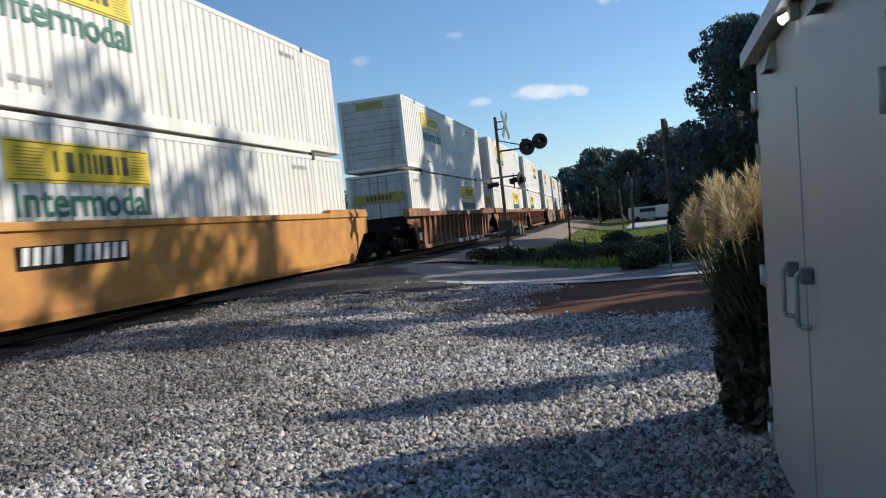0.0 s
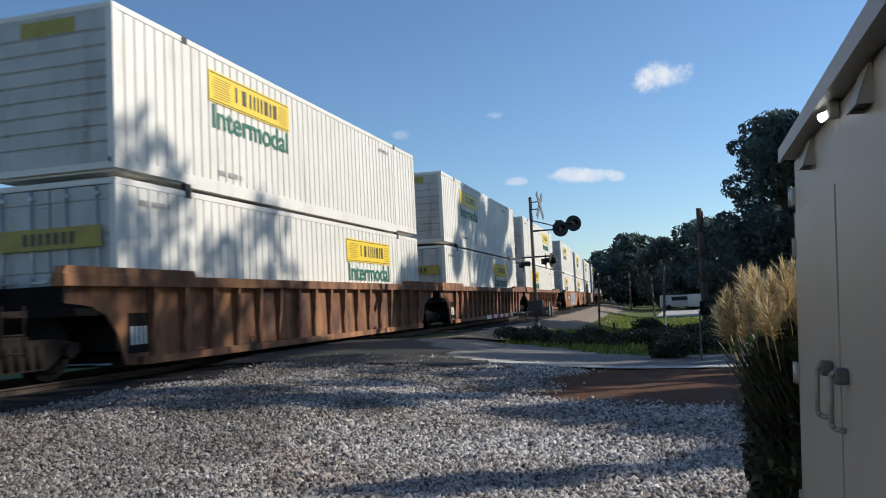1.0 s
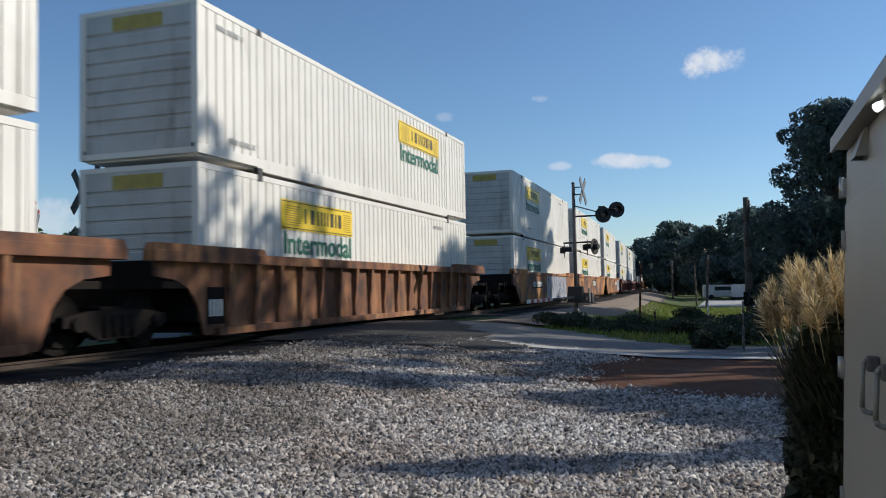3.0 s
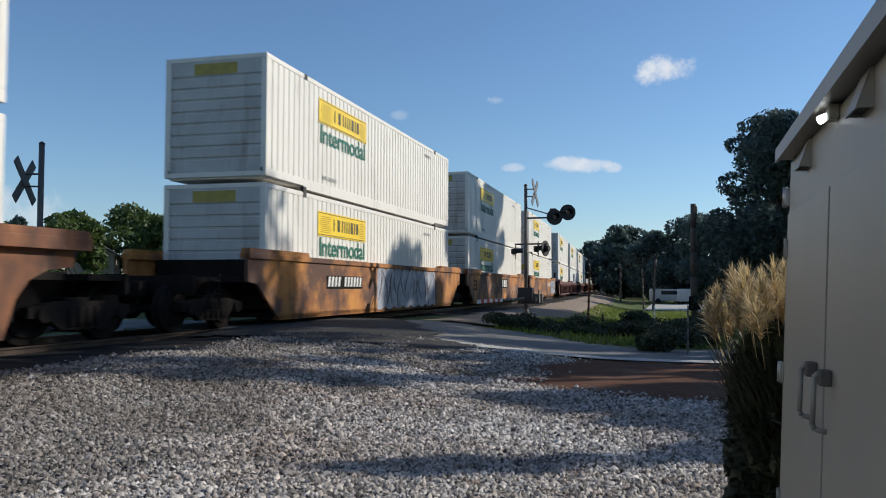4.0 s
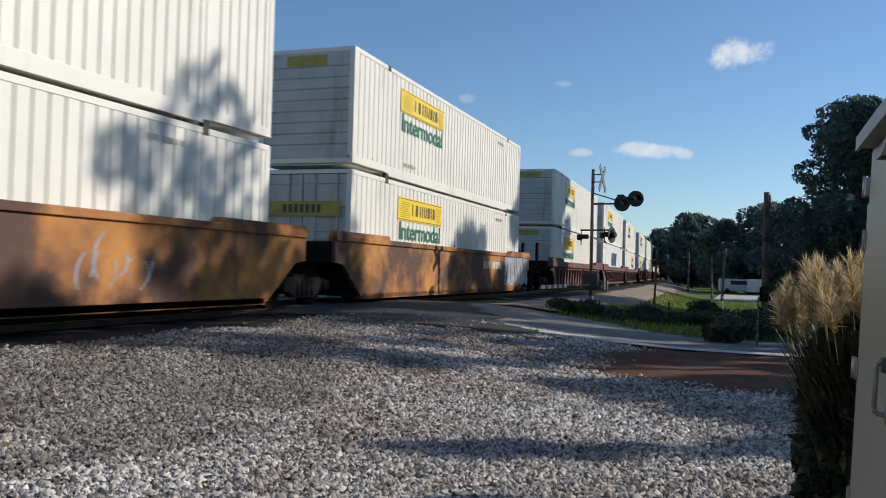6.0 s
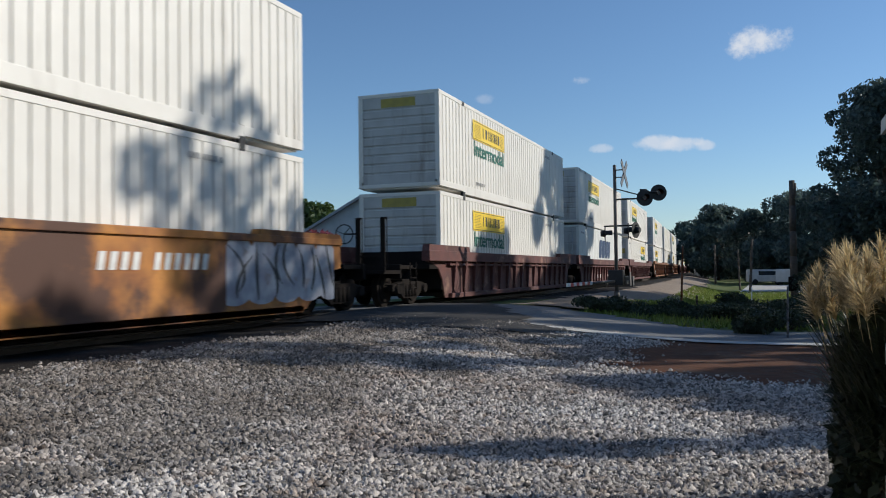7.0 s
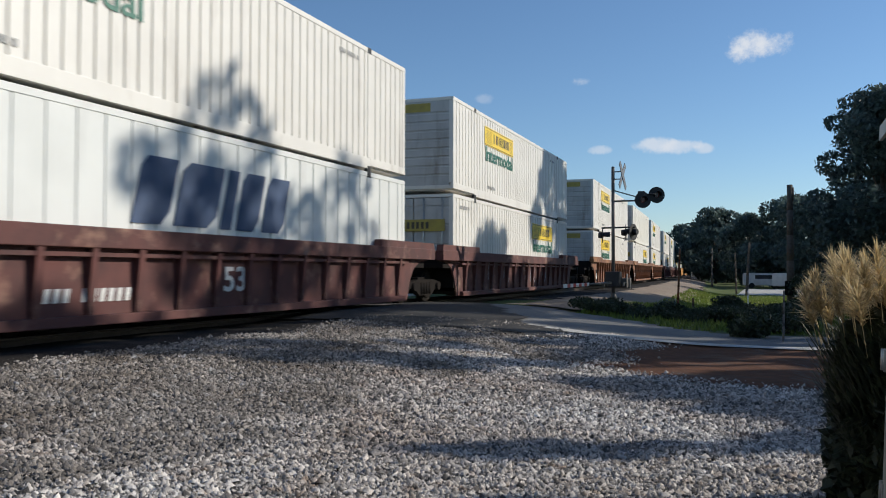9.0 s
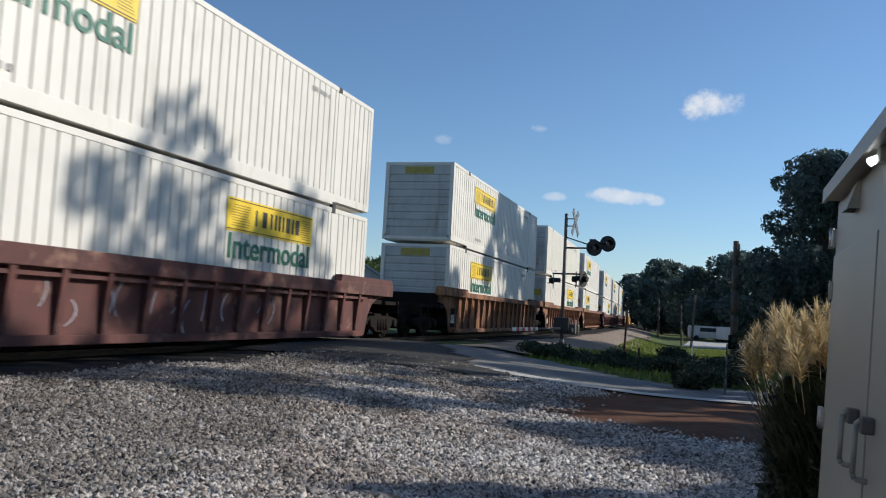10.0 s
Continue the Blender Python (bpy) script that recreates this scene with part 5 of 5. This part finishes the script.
def make_house(x, y, turn, wide, deep, wall, roof_rise, mat, words, roof_mat=None):
    root = tagged(new("house"), words, "house")
    root.matrix_basis = pose(x, y, ground_z(x, y) - 0.1, 0, 0, turn)
    bm = bmesh.new()
    prism(bm, [(-wide / 2, 0), (wide / 2, 0), (wide / 2, wall), (0, wall + roof_rise), (-wide / 2, wall)], "y", -deep / 2, deep / 2)
    part("wall", bm, mat, root)
    bm = bmesh.new()
    for k in range(int(wall / 0.2)):
        box(bm, -wide / 2 - 0.012, wide / 2 + 0.012, -deep / 2 - 0.012, deep / 2 + 0.012, k * 0.2 + 0.01, k * 0.2 + 0.17)
    tagged(part("siding", bm, mat, root), kind="stuff")
    bm = bmesh.new()
    over = 0.35
    k = roof_rise / (wide / 2)
    for s in (-1, 1):
        prism(bm, [(0, wall + roof_rise + 0.02), (s * (wide / 2 + over), wall - over * k + 0.02), (s * (wide / 2 + over), wall - over * k + 0.16), (0, wall + roof_rise + 0.18)], "y", -deep / 2 - over, deep / 2 + over)
    part("roof", bm, roof_mat or M_ROOF, root)
    bm = bmesh.new()
    box(bm, -0.55, 0.55, -deep / 2 - 0.05, -deep / 2 + 0.02, 1.0, 2.3, 0.01)
    frame_me = to_mesh("window_frame", bm, M_GATEWHITE)
    bm = bmesh.new()
    box(bm, -0.46, 0.46, -deep / 2 - 0.06, -deep / 2 - 0.04, 1.08, 2.22)
    pane = to_mesh("pane", bm, M_GLASS)
    for wx in (-wide * 0.25, wide * 0.25):
        w = piece("window", frame_me, root, pose(wx, 0, 0))
        piece("pane", pane, w)


make_house(*polar(27.0, 48), 24, 7.6, 9.0, 3.2, 2.3, M_SIDING, "white clapboard house with pale gabled roof behind the train", M_PALEROOF)
make_house(*polar(38.3, 74), 32, 3.4, 5.0, 4.2, 1.0, M_STUCCO, "tan house with low gabled roof among trees")
make_house(*polar(45.6, 50), 30, 5.2, 6.0, 4.4, 0.7, M_SIDING, "white house with low pitched roof behind the flagpole", M_PALEROOF)
make_house(*polar(3.75, 165), 0, 5.0, 8.0, 2.6, 1.5, M_SIDING, "small white house far down the street")


make_tree(*polar(42.7, 43), 4.9, 1.0, 5000, 0.12, 78, M_LEAF, 0.15, "dark narrow tree beside the white house")
make_tree(*polar(49.3, 42), 4.4, 1.9, 6000, 0.14, 79, M_LEAF, 0.12, "dark broad tree beside the white house")


def make_flag():
    x, y = polar(45.45, 45)
    root = tagged(new("flagpole"), "flagpole with a limp red, white and blue flag", "flagpole")
    root.matrix_basis = pose(x, y, ground_z(x, y))
    bm = bmesh.new()
    tube(bm, (0, 0, 0), (0, 0, 7.5), 0.06, 0.04, 10)
    tube(bm, (0, 0, 7.5), (0, 0, 7.65), 0.07, 0.05, 10)
    part("pole", bm, M_STEEL, root)
    # the cloth hangs in narrow folds
    for k in range(7):
        bm = bmesh.new()
        x0 = 0.06 + k * 0.09
        prism(bm, [(x0, 6.9 - 0.22 * k), (x0 + 0.1, 6.8 - 0.22 * k), (x0 + 0.02 - 0.03 * k, 4.6 - 0.05 * k), (x0 - 0.08 - 0.03 * k, 4.7 - 0.05 * k)], "y", -0.02 + 0.05 * (k % 2), 0.02 + 0.05 * (k % 2))
        part("flag_fold", bm, (M_FLAGBLUE, M_FLAGRED, M_FLAGWHITE, M_FLAGRED, M_FLAGWHITE, M_FLAGRED, M_FLAGWHITE)[k], root)


make_flag()


# ---- loose stones of the yard ----
def make_stones():
    """Crushed stone, each an uneven wedge, thickest where the camera stands near."""
    rng = np.random.default_rng(91)
    n = 760000
    r = np.sqrt(rng.uniform(3.6 ** 2, 16.5 ** 2, n))
    keep = rng.uniform(0, 1, n) < np.clip(1.7 - r / 6.5, 0.2, 1.0)
    r = r[keep]
    az = np.radians(rng.uniform(-13, 53, len(r)))
    x, y = -r * np.sin(az), r * np.cos(az)
    m = 80000
    x, y = np.concatenate([x, rng.uniform(-7.7, 3.5, m)]), np.concatenate([y, rng.uniform(-5.5, 16, m)])
    r = np.hypot(x, y)
    fray = rng.normal(0, 0.22, (len(x), 2))
    ok = np.array([in_gravel(a + u, b + v) for a, b, (u, v) in zip(x, y, fray)])
    x, y, r = x[ok], y[ok], r[ok]
    z = np.array([ground_z(a, b) + 0.05 + 0.03 * noise.noise((a * 1.3, b * 1.3, 3.0)) for a, b in zip(x, y)])
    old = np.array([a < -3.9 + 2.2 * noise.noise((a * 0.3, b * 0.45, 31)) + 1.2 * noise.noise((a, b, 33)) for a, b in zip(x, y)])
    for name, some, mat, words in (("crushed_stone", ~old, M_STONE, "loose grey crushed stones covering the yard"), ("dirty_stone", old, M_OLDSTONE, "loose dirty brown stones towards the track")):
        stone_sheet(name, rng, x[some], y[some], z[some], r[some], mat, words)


def stone_sheet(name, rng, x, y, z, r, mat, words):
    count, sides = len(x), 5
    a = np.arange(sides) * math.tau / sides + rng.uniform(0, math.tau, (count, 1)) + rng.uniform(-0.35, 0.35, (count, sides))
    q = rng.uniform(0.55, 1.15, (count, sides))
    ring = np.stack([q * np.cos(a), q * np.sin(a), rng.uniform(-0.35, 0.4, (count, sides))], -1)
    apex = np.stack([rng.uniform(-0.45, 0.45, count), rng.uniform(-0.45, 0.45, count), rng.uniform(0.5, 1.1, count)], -1)[:, None, :]
    v = np.concatenate([ring, apex], 1)
    size = np.clip(rng.lognormal(-4.42, 0.38, count), 0.006, 0.027) * (1 + 0.045 * r)
    v = v * (size[:, None] * rng.uniform(0.65, 1.3, (count, 3)))[:, None, :]
    v += np.stack([x, y, z + size * 0.2 + rng.uniform(0, 0.012, count)], -1)[:, None, :]
    tris = np.array([(k, (k + 1) % sides, sides) for k in range(sides)])
    loops = (tris[None] + (sides + 1) * np.arange(count)[:, None, None]).ravel()
    me = bpy.data.meshes.new(name)
    me.vertices.add(count * (sides + 1))
    me.vertices.foreach_set("co", v.ravel())
    me.loops.add(len(loops))
    me.loops.foreach_set("vertex_index", loops)
    me.polygons.add(count * sides)
    me.polygons.foreach_set("loop_start", np.arange(count * sides) * 3)
    me.update(calc_edges=True)
    me.materials.append(mat)
    tagged(new(name, me), words, "gravel", kind="stuff")


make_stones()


# ---- motion ----
def run(t):
    """How far the train has come: steady, slowing a little towards the end."""
    return SPEED * t - 0.35 * smooth(7.0, 9.8, t)


def motions():
    times = [k * 0.5 for k in range(21)]
    for thing, s, z in TRAIN:
        walk(thing, [(t, Matrix.Translation((0, 0, z)) @ on_track(s - run(t))) for t in times])


motions()
